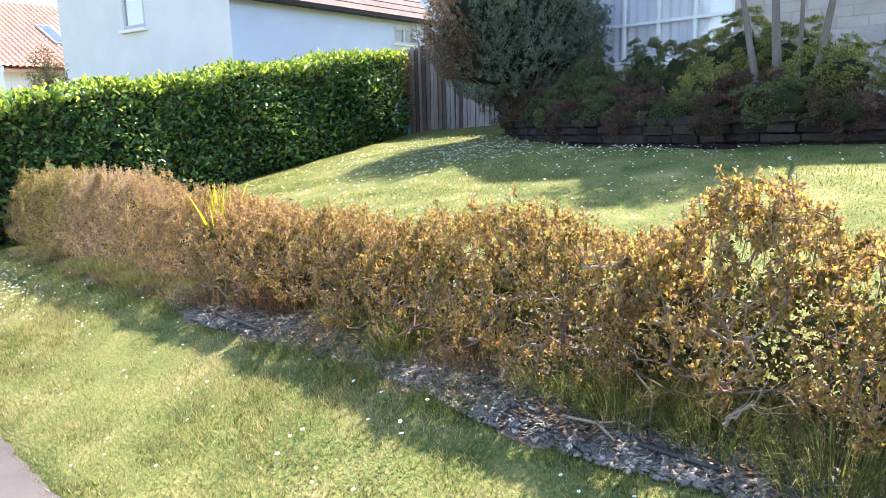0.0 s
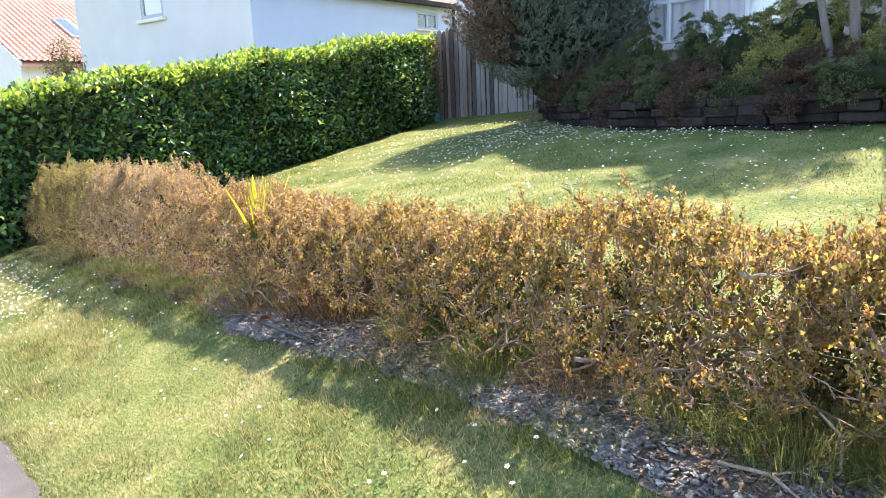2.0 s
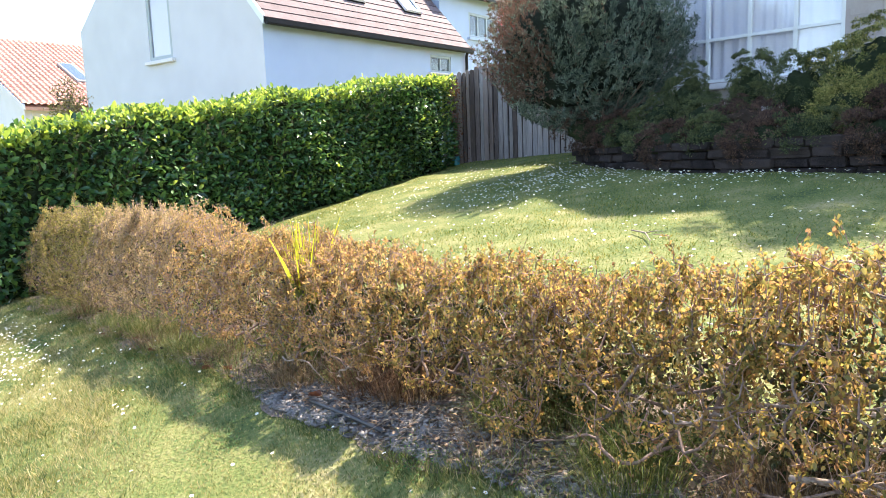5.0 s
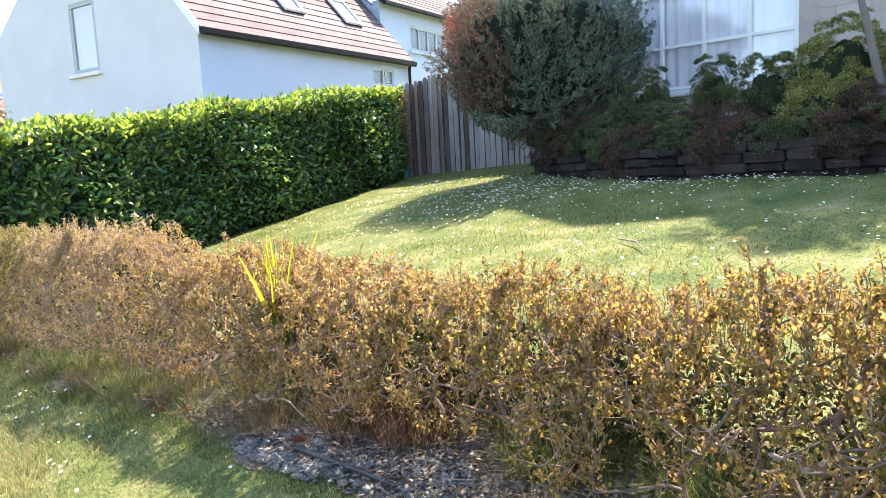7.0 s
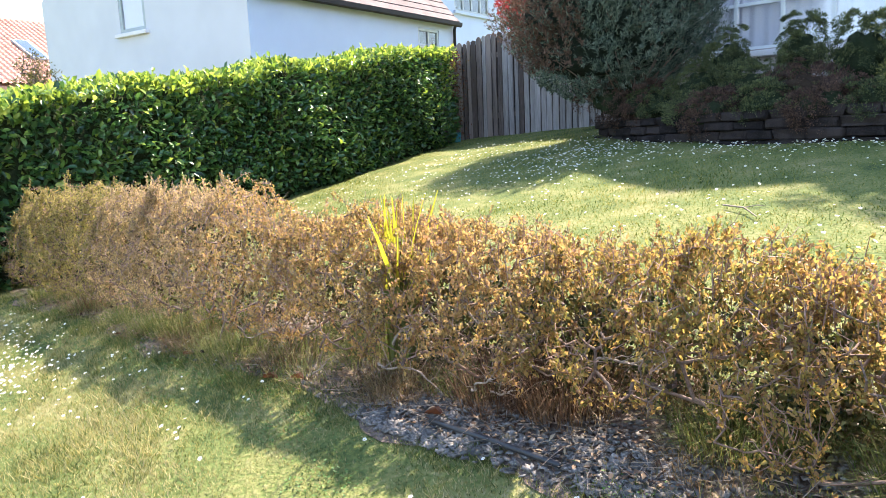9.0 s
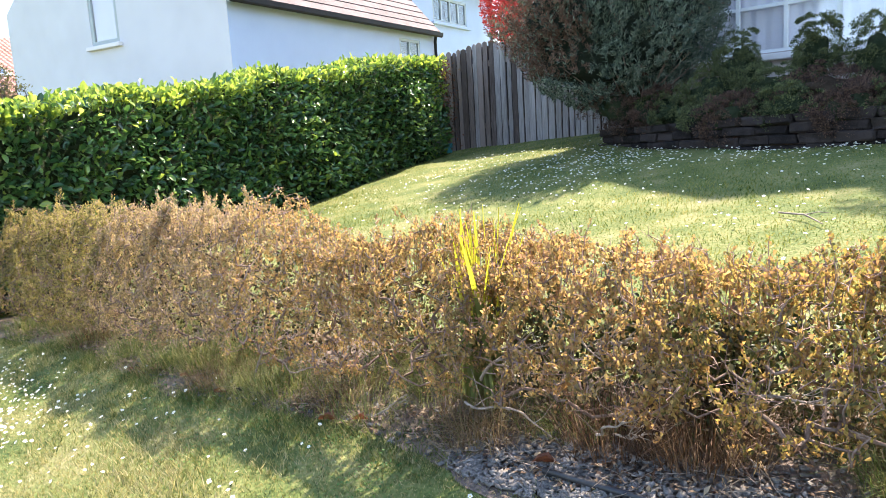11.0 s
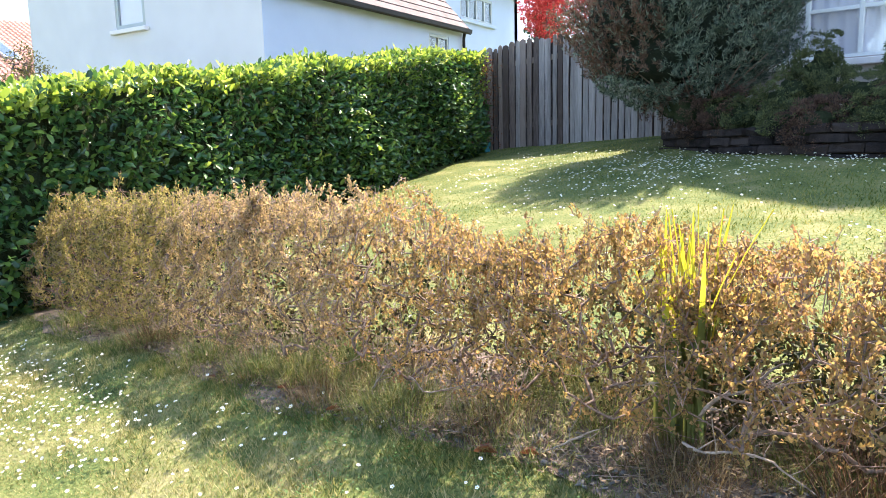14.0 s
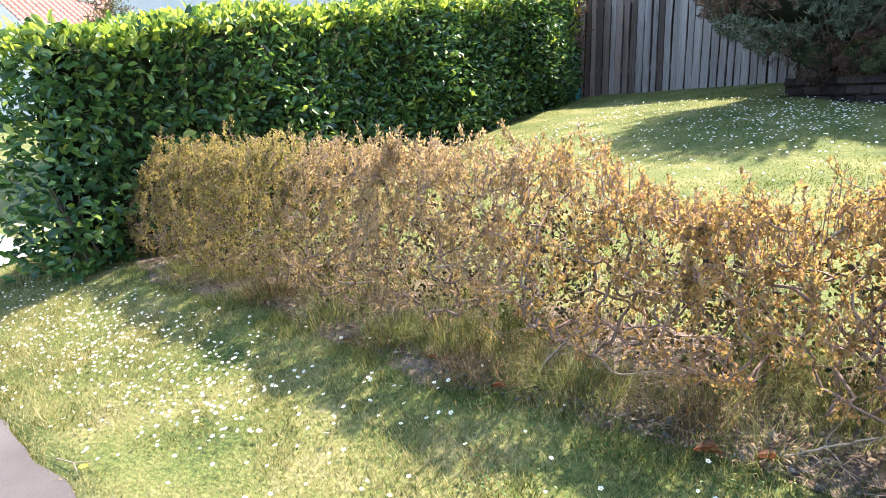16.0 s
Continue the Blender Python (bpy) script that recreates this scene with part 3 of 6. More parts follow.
part("wall", prism([(-16.6, 26.31, -1), (-16.6, 26.31, 6.55), (-19.9, 26.31, 9.0), (-23, 26.31, 6.7), (-23, 26.31, -1)], (0, 0.28, 0)), M_RENDER_BLUE, h2)
part("wall", prism([(-16.9, 20.5, 4.0), (-16.9, 20.5, 6.5), (-19.9, 20.5, 8.8), (-23, 20.5, 6.7), (-23, 20.5, 4.0)], (0, 0.28, 0)), M_RENDER_BLUE, h2)

# house with the large window behind the shrub bed
A3 = math.radians(12)
along3, into3 = Vector((math.cos(A3), -math.sin(A3), 0)), Vector((math.sin(A3), math.cos(A3), 0))
def m3(s, z, d=0.0):
    p = Vector((-5.4, 12.9, 0)) + along3 * s + into3 * d
    return Matrix.Translation((p.x, p.y, z)) @ Matrix.Rotation(-A3, 4, "Z")
h3 = thing("house", (-3, 14, 0.5), "house with a large white-framed window above a shrub bed", "house")
part("wall", wall_with_hole(7.8, 4.35, 0.3, m3(-1.5, 0.5), [(0.15, 3.56, 1.68, 4.0)]), M_BRICK_PALE, h3, "pale pinkish brick wall")
window_in(h3, m3(-1.38, 2.16, 0.02), 3.45, 2.34, 5, M_FRAME_WHITE, M_CURTAIN, "large white grid window with net curtains", 0.1, bars=(0.69, 1.5), deep=0.12, rail=0.065, folds=18, glass_mat=M_GLASS_SKY)
part("wall", boxed((-0.0, 0.32, 0), (0.3, 5.0, 4.3), m3(-1.5, 0.5)), M_BRICK_PALE, h3)
part("wall", boxed((7.5, 0.32, 0), (7.8, 5.0, 4.3), m3(-1.5, 0.5)), M_BRICK_PALE, h3)
# gable and roof slopes added out of view, sized to shade the lawn
gm = m3(-1.5, 4.853)
part("wall", prism([gm @ Vector(p) for p in ((0, 0, 0), (7.8, 0, 0), (2.5, 0, 2.3))], into3 * 0.3), M_BRICK_PALE, h3, "unseen front gable, shaped to shade the lawn")
for s0, z0, s1, z1 in ((-1.95, 4.75, 1.0, 7.3), (1.0, 7.3, 6.7, 4.83)):
    a, b = m3(s0, z0, -0.3).translation, m3(s1, z1, -0.3).translation
    part("roof", prism([a, b, b + Vector((0, 0, 0.14)), a + Vector((0, 0, 0.14))], into3 * 6.0), M_TILE, h3, "brown tiled roof")
# coursed brick joints on the wall to the side of the window
for row in range(16):
    z = 1.7 + row * 0.15
    for col in range(9):
        s = 2.12 + col * 0.42 + (0.21 if row % 2 else 0)
        part("brick", boxed((0, -0.008, 0), (0.405, 0.01, 0.135), m3(s, z)), M_BRICK_PALE, h3)

# far white house with a red pantile roof
h4 = thing("house", (-42, 25, -1), "white rendered house with a red pantile roof", "house")
part("wall", prism([(-53, 16, -1), (-38.3, 16, -1), (-38.3, 16, 3.9), (-45.6, 16, 7.85), (-53, 16, 3.9)], (0, 0.3, 0)), M_RENDER_WHITE, h4, "white gable wall")
part("wall", boxed((-38.6, 16.31, -1), (-38.3, 40, 3.9)), M_RENDER_WHITE, h4)
def pantiles(edge, along, upslope, length, slope, pitch=0.3, course=0.36):
    """A roof of rolled pantiles: rolls across, a step at each course."""
    along, upslope = np.array(along, float), np.array(upslope, float)
    nor = np.cross(along, upslope)
    nor *= np.sign(nor[2])
    a = np.arange(0, length, pitch / 5)
    s = np.repeat(np.arange(0, slope, course), 2)
    s[1::2] += course * 0.97
    step = np.where(np.arange(len(s)) % 2 == 0, 0.075, 0.0)
    A, S = np.meshgrid(a, s, indexing="ij")
    H = 0.042 * np.sin(A * 2 * np.pi / pitch) + step[None, :]
    P = np.array(edge) + A[..., None] * along + S[..., None] * upslope + H[..., None] * nor
    n, k = A.shape
    i, j = np.meshgrid(np.arange(n - 1), np.arange(k - 1), indexing="ij")
    q = i * k + j
    return mesh_of("pantiles", P.reshape(-1, 3), np.stack([q, q + 1, q + k + 1, q + k], -1).reshape(-1, 4))
sl4 = unit(np.array([-7.7, 0, 4.1]))
part("roof", prism([(-37.8, 15.8, 3.8), (-37.8, 15.8, 3.95), (-45.6, 15.8, 8.05), (-53.4, 15.8, 3.95), (-53.4, 15.8, 3.8), (-45.6, 15.8, 7.9)], (0, 24, 0)), M_PANTILE, h4)
part("roof_tiles", pantiles((-37.7, 15.75, 4.05), (0, 1, 0), sl4, 24.0, 8.85), M_PANTILE, h4, "rolled red pantiles", smooth=True)
part("verge_board", prism([(-37.7, 15.7, 3.82), (-37.7, 15.7, 4.05), (-45.6, 15.7, 8.22), (-45.6, 15.7, 7.95)], (0, 0.12, 0)), M_RENDER_WHITE, h4, "white verge")
window_in(h4, Matrix.Translation((-43.9, 15.98, 3.2)), 0.9, 1.1, 1, M_FRAME_GREY, M_ROOM, "small dark window", 0.1, rail=0.09)
sx, sz = sl4[0], sl4[2]
lm4 = Matrix(((0, sx, sz, -40.25), (1, 0, 0, 19.6), (0, sz, -sx, 5.5), (0, 0, 0, 1)))
rl4 = part("rooflight", boxed((0, 0, 0), (0.8, 2.4, 0.1), lm4), M_FRAME_GREY, h4, "grey rooflight in the red roof")
part("pane", boxed((0.1, 0.1, 0.11), (0.7, 2.3, 0.13), lm4), M_GLASS_DARK, rl4)
h5 = thing("house", (-36, 34, -1), "second red pantile roof behind the white house", "house")
sl5 = unit(np.array([0, 6.0, 3.6]))
part("wall", boxed((-52, 26.3, -1), (-29.5, 26.6, 4.4)), M_RENDER_WHITE, h5)
part("roof_tiles", pantiles((-52, 26, 4.4), (1, 0, 0), sl5, 23.0, 8.6), M_PANTILE, h5, smooth=True)
part("roof", prism([(-52, 26.1, 4.2), (-52, 33.4, 8.7), (-52, 40.5, 4.2)], (23, 0, 0)), M_PANTILE, h5)

# ---- fence ----
FENCE_A, FENCE_B = Vector((-11.7, 14.1, 0)), Vector((-6.5, 12.95, 0))
fence_way = (FENCE_B - FENCE_A).normalized()
fence_back = Vector((-fence_way.y, fence_way.x, 0))
fence = thing("fence", (-8.6, 13.4, 1.0), "weathered grey close-board timber fence", "fence")
frng = random.Random(4)
d, k = 0.0, 0
total = (FENCE_B - FENCE_A).length
while d < total:
    w = frng.uniform(0.09, 0.14)
    p = FENCE_A + fence_way * d
    base = float(ground_z(p.x, p.y)) - 0.04
    top = base + 2.0 + 0.07 * math.sin(d * 1.3) + frng.uniform(-0.04, 0.03)
    a, b = -w / 2, w / 2
    crown = frng.uniform(0.02, 0.05)
    lean = frng.uniform(-0.012, 0.012)
    wander = lambda x: [(x + lean * f + frng.uniform(-0.006, 0.006), base + (top - crown - base) * f) for f in (0.14, 0.3, 0.45, 0.6, 0.75, 0.88)]
    outline = [(a, base), (b, base)] + wander(b) + [(b + lean, top - crown), (b - w * 0.3 + lean, top - 0.008), (lean, top), (a + w * 0.3 + lean, top - 0.01), (a + lean, top - crown)] + wander(a)[::-1]
    front = fence_back * frng.uniform(-0.012, 0.0)
    solid = prism([p + fence_way * x + front + Vector((0, 0, z)) for x, z in outline], fence_back * 0.018)
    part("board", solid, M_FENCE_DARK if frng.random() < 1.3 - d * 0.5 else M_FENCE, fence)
    # added backing behind each gap, coloured as the shade in it
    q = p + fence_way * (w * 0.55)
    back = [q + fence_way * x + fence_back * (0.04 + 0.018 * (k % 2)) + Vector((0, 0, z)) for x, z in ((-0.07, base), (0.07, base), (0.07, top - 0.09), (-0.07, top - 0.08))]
    part("back_board", prism(back, fence_back * 0.016), M_FENCE_GAP, fence)
    d += w + frng.uniform(0.016, 0.04)
    k += 1
for z in (0.4, 1.6):
    a = FENCE_A + fence_back * 0.02
    part("rail", prism([a + Vector((0, 0, 0.9 + z)), a + Vector((0, 0, 1.0 + z)), a + fence_back * 0.05 + Vector((0, 0, 1.0 + z)), a + fence_back * 0.05 + Vector((0, 0, 0.9 + z))], fence_way * total + Vector((0, 0, 0.25))), M_FENCE_DARK, fence)

# ---- retaining wall and raised bed ----
WALL = [(-6.98, 12.7), (-7.0, 11.5), (-6.4, 10.85), (-5.5, 10.15), (-4.65, 9.65), (-3.65, 9.25), (-2.6, 8.98), (-1.3, 8.95), (0.3, 8.95), (2.5, 8.95)]
def along_wall(s):
    for a, b in zip(WALL, WALL[1:]):
        a, b = Vector((*a, 0)), Vector((*b, 0))
        if s <= (b - a).length:
            return a + (b - a).normalized() * s, (b - a).normalized()
        s -= (b - a).length
    return b, (b - a).normalized()
wall_len = sum((Vector((*b, 0)) - Vector((*a, 0))).length for a, b in zip(WALL, WALL[1:]))
def bed_top(x, y):
    return 1.22 + 0.02 * (x + 6)
bm = bmesh.new()
ring = [bm.verts.new((x + 0.12, y + 0.14, bed_top(x, y) - 0.02)) for x, y in WALL] + [bm.verts.new(p) for p in ((2.5, 11.0, 1.5), (-1.5, 12.2, 1.5), (-5.6, 13.0, 1.38))]
bm.faces.new(ring)
res = bmesh.ops.extrude_face_region(bm, geom=bm.faces[:])
for v in res["geom"]:
    if isinstance(v, bmesh.types.BMVert):
        v.co.z -= 1.0
tagged(part("ground_raised_bed", bm, M_SOIL), "raised soil bed behind a low block wall", "flower bed", kind="structure")
retaining = thing("retaining_wall", (-4, 9.6, 0.8), "low retaining wall of rough concrete blocks", "wall")
brng = random.Random(9)
course_h = 0.11
for c in range(5):
    s = 0.1 + (0.2 if c % 2 else 0.0)
    while s < wall_len - 0.2:
        w = brng.choice((0.3, 0.36, 0.42))
        p, way = along_wall(s + w / 2)
        z0 = 0.68 + 0.02 * (p.x + 6) + c * course_h
        if z0 + course_h < float(ground_z(p.x, p.y)) - 0.03:
            s += w + 0.01
            continue
        mm = Matrix.Translation((p.x, p.y, z0)) @ Matrix.Rotation(math.atan2(way.y, way.x), 4, "Z")
        bm = bmesh.new()
        out = brng.uniform(-0.02, 0.025)
        box(bm, (-w / 2, -0.04 - out, 0), (w / 2, 0.2, course_h - brng.uniform(0.004, 0.012)), None, 0.016)
        for v in bm.verts:
            v.co += Vector((brng.uniform(-0.01, 0.01), brng.uniform(-0.022, 0.022), brng.uniform(-0.01, 0.005)))
            v.co = mm @ v.co
        part("block", bm, M_BLOCK, retaining)
        s += w + 0.012


# ---- plants ----
def noise_lumps(way, seed, n=26, sharp=9.0, depth=0.18):
    """Lumps on a crown: a bulge round each of n random ways."""
    r = np.random.default_rng(seed)
    c = random_way(n, r)
    d = way @ c.T
    return 1 - depth + depth * 1.6 * np.exp(-(1 - d.max(1)) * sharp)


def core(centre, radii, seed, lump=0.15, squash_low=1.0, segments=(24, 14)):
    """A lumpy closed body, near-black for the shade in the dense inside of a crown."""
    n, k = segments
    th = np.linspace(0, 2 * np.pi, n, endpoint=False)
    ph = np.linspace(0.05, np.pi - 0.05, k)
    T, F = np.meshgrid(th, ph, indexing="ij")
    w = np.stack([np.cos(T) * np.sin(F), np.sin(T) * np.sin(F), np.cos(F)], -1).reshape(-1, 3)
    P = np.array(centre) + w * np.array(radii) * noise_lumps(w, seed, 26, 9, lump)[:, None]
    i, j = np.meshgrid(np.arange(n), np.arange(k - 1), indexing="ij")
    a, b = i * k + j, ((i + 1) % n) * k + j
    return mesh_of("core", P, np.stack([a, a + 1, b + 1, b], -1).reshape(-1, 4))


def shell_points(n, centre, radii, seed, lump=0.15, inner=0.72):
    r = np.random.default_rng(seed)
    w = random_way(n, r)
    k = noise_lumps(w, seed, 26, 9, lump) * (inner + (1.06 - inner) * r.random(n) ** 0.6)
    return np.array(centre) + w * np.array(radii) * k[:, None], unit(w / np.array(radii)), r


def clumped(pos, way, r, m, reach=0.14, spread=0.045):
    """Each tip becomes a branchlet: m points strewn back along its way."""
    P, W = np.repeat(pos, m, 0), np.repeat(way, m, 0)
    n = len(P)
    return P - W * (r.random(n) * reach)[:, None] + r.normal(size=(n, 3)) * spread, W


def sprays(pos, way, r, size, blades=4, spread=0.7, lift=0.25, wide=0.16):
    """Conifer sprays: each a little fan of narrow blades round its way."""
    n = len(pos)
    way = unit(way + np.array([0, 0, lift]) + r.normal(size=(n, 3)) * 0.35)
    P = np.repeat(pos, blades, 0)
    W = unit(np.repeat(way, blades, 0) + r.normal(size=(n * blades, 3)) * spread * 0.5)
    L = np.repeat(size * r.uniform(0.6, 1.25, n), blades) * r.uniform(0.7, 1.1, n * blades)
    return leaves(P, W, random_way(n * blades, r), L, L * wide, 0.1)


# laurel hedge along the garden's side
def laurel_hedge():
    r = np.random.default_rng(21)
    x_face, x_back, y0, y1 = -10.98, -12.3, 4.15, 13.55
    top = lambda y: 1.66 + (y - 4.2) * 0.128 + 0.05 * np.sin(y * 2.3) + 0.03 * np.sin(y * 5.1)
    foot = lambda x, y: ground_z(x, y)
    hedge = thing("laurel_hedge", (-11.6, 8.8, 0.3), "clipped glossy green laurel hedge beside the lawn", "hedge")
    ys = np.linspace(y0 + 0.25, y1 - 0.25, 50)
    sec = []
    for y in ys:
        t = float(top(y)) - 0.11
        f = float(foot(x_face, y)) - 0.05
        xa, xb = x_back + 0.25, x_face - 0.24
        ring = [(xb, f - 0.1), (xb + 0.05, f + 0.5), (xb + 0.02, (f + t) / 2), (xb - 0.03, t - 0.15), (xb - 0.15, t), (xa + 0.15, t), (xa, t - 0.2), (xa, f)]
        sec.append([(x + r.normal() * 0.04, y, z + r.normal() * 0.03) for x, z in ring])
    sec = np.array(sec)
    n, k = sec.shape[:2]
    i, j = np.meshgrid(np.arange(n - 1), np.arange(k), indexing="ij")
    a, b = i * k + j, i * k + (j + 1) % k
    # closed dark core: blocks light and paints the hedge's shaded inside
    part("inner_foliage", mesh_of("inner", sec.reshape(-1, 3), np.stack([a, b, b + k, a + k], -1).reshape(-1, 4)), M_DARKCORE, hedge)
    # leaves on the face, the top and both ends
    pos, nor = [], []
    def add(n, f):
        p, q = f(n)
        pos.append(p)
        nor.append(q)
    def face(n):
        y = r.uniform(y0, y1, n)
        f = foot(x_face, y) - 0.03
        z = f + (top(y) - f) * r.random(n) ** 0.93
        bulge = 0.07 * np.sin(y * 1.9 + z * 2) + 0.05 * np.sin(y * 4.3 - z * 3.7)
        under = np.clip(0.3 - (z - f), 0, 0.3) * 0.4
        x = x_face + bulge - under - np.abs(r.normal(size=n)) * 0.09
        return np.stack([x, y, z], 1), np.tile([1.0, 0, 0.25], (n, 1))
    def roof_(n):
        y, x = r.uniform(y0, y1, n), r.uniform(x_back, x_face, n)
        e = np.minimum(x - x_back, x_face - x)
        z = top(y) - 0.16 * np.exp(-e / 0.12) - np.abs(r.normal(size=n)) * 0.06 + (r.random(n) < 0.05) * r.uniform(0, 0.12, n)
        return np.stack([x, y, z], 1), np.tile([0.15, 0, 1.0], (n, 1))
    def ends(n):
        at_far = r.random(n) < 0.4
        x = r.uniform(x_back, x_face, n)
        y = np.where(at_far, y1 + r.normal(size=n) * 0.05, y0 - r.normal(size=n) * 0.08)
        f = foot(x, y)
        z = f + (top(y) - f) * r.random(n)
        return np.stack([x, y, z], 1), np.stack([np.full(n, 0.3), np.where(at_far, 1.0, -1.0), np.full(n, 0.2)], 1)
    add(13000, face)
    add(8500, roof_)
    add(2200, ends)
    pos, nor = np.concatenate(pos), np.concatenate(nor)
    n = len(pos)
    way = unit(nor * 0.75 + random_way(n, r) * 0.75 + np.array([0, 0, -0.08]))
    L = r.uniform(0.07, 0.135, n)
    up_ = unit(nor + random_way(n, r) * 0.5 + np.array([0, 0, 0.5]))
    h = (pos[:, 2] - foot(x_face, pos[:, 1])) / (top(pos[:, 1]) - foot(x_face, pos[:, 1]))
    # lighter leaves go mainly on top, painting the sun that falls there
    lit = (h > 0.9) & (r.random(n) < 0.6) | (r.random(n) < 0.035) | ((pos[:, 1] > 13.2) & (h > 0.5) & (r.random(n) < 0.4))
    for name, keep, m, lab in (("foliage", ~lit, M_LAUREL, ""), ("young_foliage", lit, M_LAUREL_LIT, "lighter green leaves standing for the sunlit hedge top")):
        part(name, leaves(pos[keep], way[keep] + (np.array([0, 0, 0.5]) if name != "foliage" else 0), up_[keep], L[keep], L[keep] * r.uniform(0.42, 0.56, keep.sum()), 0.2, True), m, hedge, lab)
    # upright shoots on top
    paths, rad = [], []
    for q in range(80):
        y, x = r.uniform(y0, y1), r.uniform(x_back + 0.2, x_face - 0.1)
        z = float(top(y)) - 0.1
        paths.append([(x, y, z), (x + r.normal() * 0.02, y + r.normal() * 0.02, z + r.uniform(0.1, 0.2))])
        rad.append([0.004, 0.002])
    for q in range(40):
        y = r.uniform(y0, y1)
        f = float(foot(x_face, y))
        paths.append([(x_face - 0.3 + r.normal() * 0.06, y, f - 0.03), (x_face - 0.3, y + r.normal() * 0.1, f + 0.3), (x_face - 0.15, y + r.normal() * 0.2, f + 0.75)])
        rad.append([0.014, 0.011, 0.006])
    part("stem_growth", tubes(paths, rad, 4), M_BARK, hedge)
    # russet dead foliage at the far end beside the fence
    p = np.stack([-11.1 + r.normal(size=900) * 0.14, 13.62 + r.normal(size=900) * 0.12, r.uniform(0, 1, 900)], 1)
    p[:, 2] = 1.0 + p[:, 2] * 1.75
    part("dead_foliage", leaves(p, random_way(900, r), random_way(900, r), r.uniform(0.03, 0.07, 900), r.uniform(0.015, 0.03, 900)), M_RUSSET, hedge, "russet dead leaves against the fence")


laurel_hedge()


# low ragged hedge: one shrub after another
def hedge_height(u):
    a = np.array([(-1.5, 0.75), (0.4, 0.74), (1.05, 0.78), (1.2, 0.9), (1.45, 0.92), (1.65, 0.82), (1.85, 0.66), (2.1, 0.72), (2.4, 0.82), (2.75, 0.78), (3.4, 0.67), (3.7, 0.67), (4.1, 0.74), (4.5, 0.62), (4.8, 0.74), (5.3, 0.75), (5.9, 0.83), (6.4, 0.7), (6.8, 0.84), (7.1, 0.96), (8.0, 0.99), (9.0, 1.0), (10.0, 1.04), (11.3, 1.06), (12.0, 0.8)])
    return np.interp(u, a[:, 0], a[:, 1])


def grow(base_nodes, ends, r, wobble=0.25):
    """A branching skeleton: each end joins the nearest part of what has grown, by a bent path. Gives nodes and parents."""
    nodes = [np.array(b, float) for b in base_nodes]
    parent = [-1] * len(nodes)
    root = np.mean(nodes, 0)
    order = np.argsort(np.linalg.norm(ends - root, axis=1))
    arr = np.zeros((len(ends) * 3 + len(nodes), 3))
    arr[:len(nodes)] = nodes
    count = len(nodes)
    tips = []
    for e in ends[order]:
        dv = e - arr[:count]
        dist = np.linalg.norm(dv, axis=1) + 0.5 * np.clip(arr[:count, 2] - e[2], 0, 9)
        j = int(dist.argmin())
        a = arr[j]
        gap = e - a
        length = np.linalg.norm(gap)
        last = j
        steps = 2 if length > 0.08 else 1
        for s in range(1, steps + 1):
            q = a + gap * s / steps
            if s < steps:
                q = q + r.normal(size=3) * wobble * length * 0.5 + np.array([0, 0, -0.08 * length])
            arr[count] = q
            parent.append(last)
            last = count
            count += 1
        tips.append(last)
    return arr[:count], np.array(parent), np.array(tips)


def skeleton_mesh(nodes, parent, r_tip, r_power, lo, hi, sides=4, limit=0.03):
    """Tubes for the skeleton's pieces whose thickness lies between lo and hi."""
    n = len(nodes)
    load = np.ones(n)
    for k in range(n - 1, -1, -1):
        if parent[k] >= 0:
            load[parent[k]] += load[k]
    rad = np.minimum(limit, r_tip * load ** r_power)
    paths, radii = [], []
    for k in range(n):
        p = parent[k]
        if p >= 0 and lo <= rad[k] < hi:
            mid = (nodes[k] + nodes[p]) / 2
            paths.append([nodes[p], mid, nodes[k]])
            radii.append([min(rad[p], rad[k] * 1.3), rad[k] * 1.1, rad[k]])
    return tubes(paths, radii, sides) if paths else None


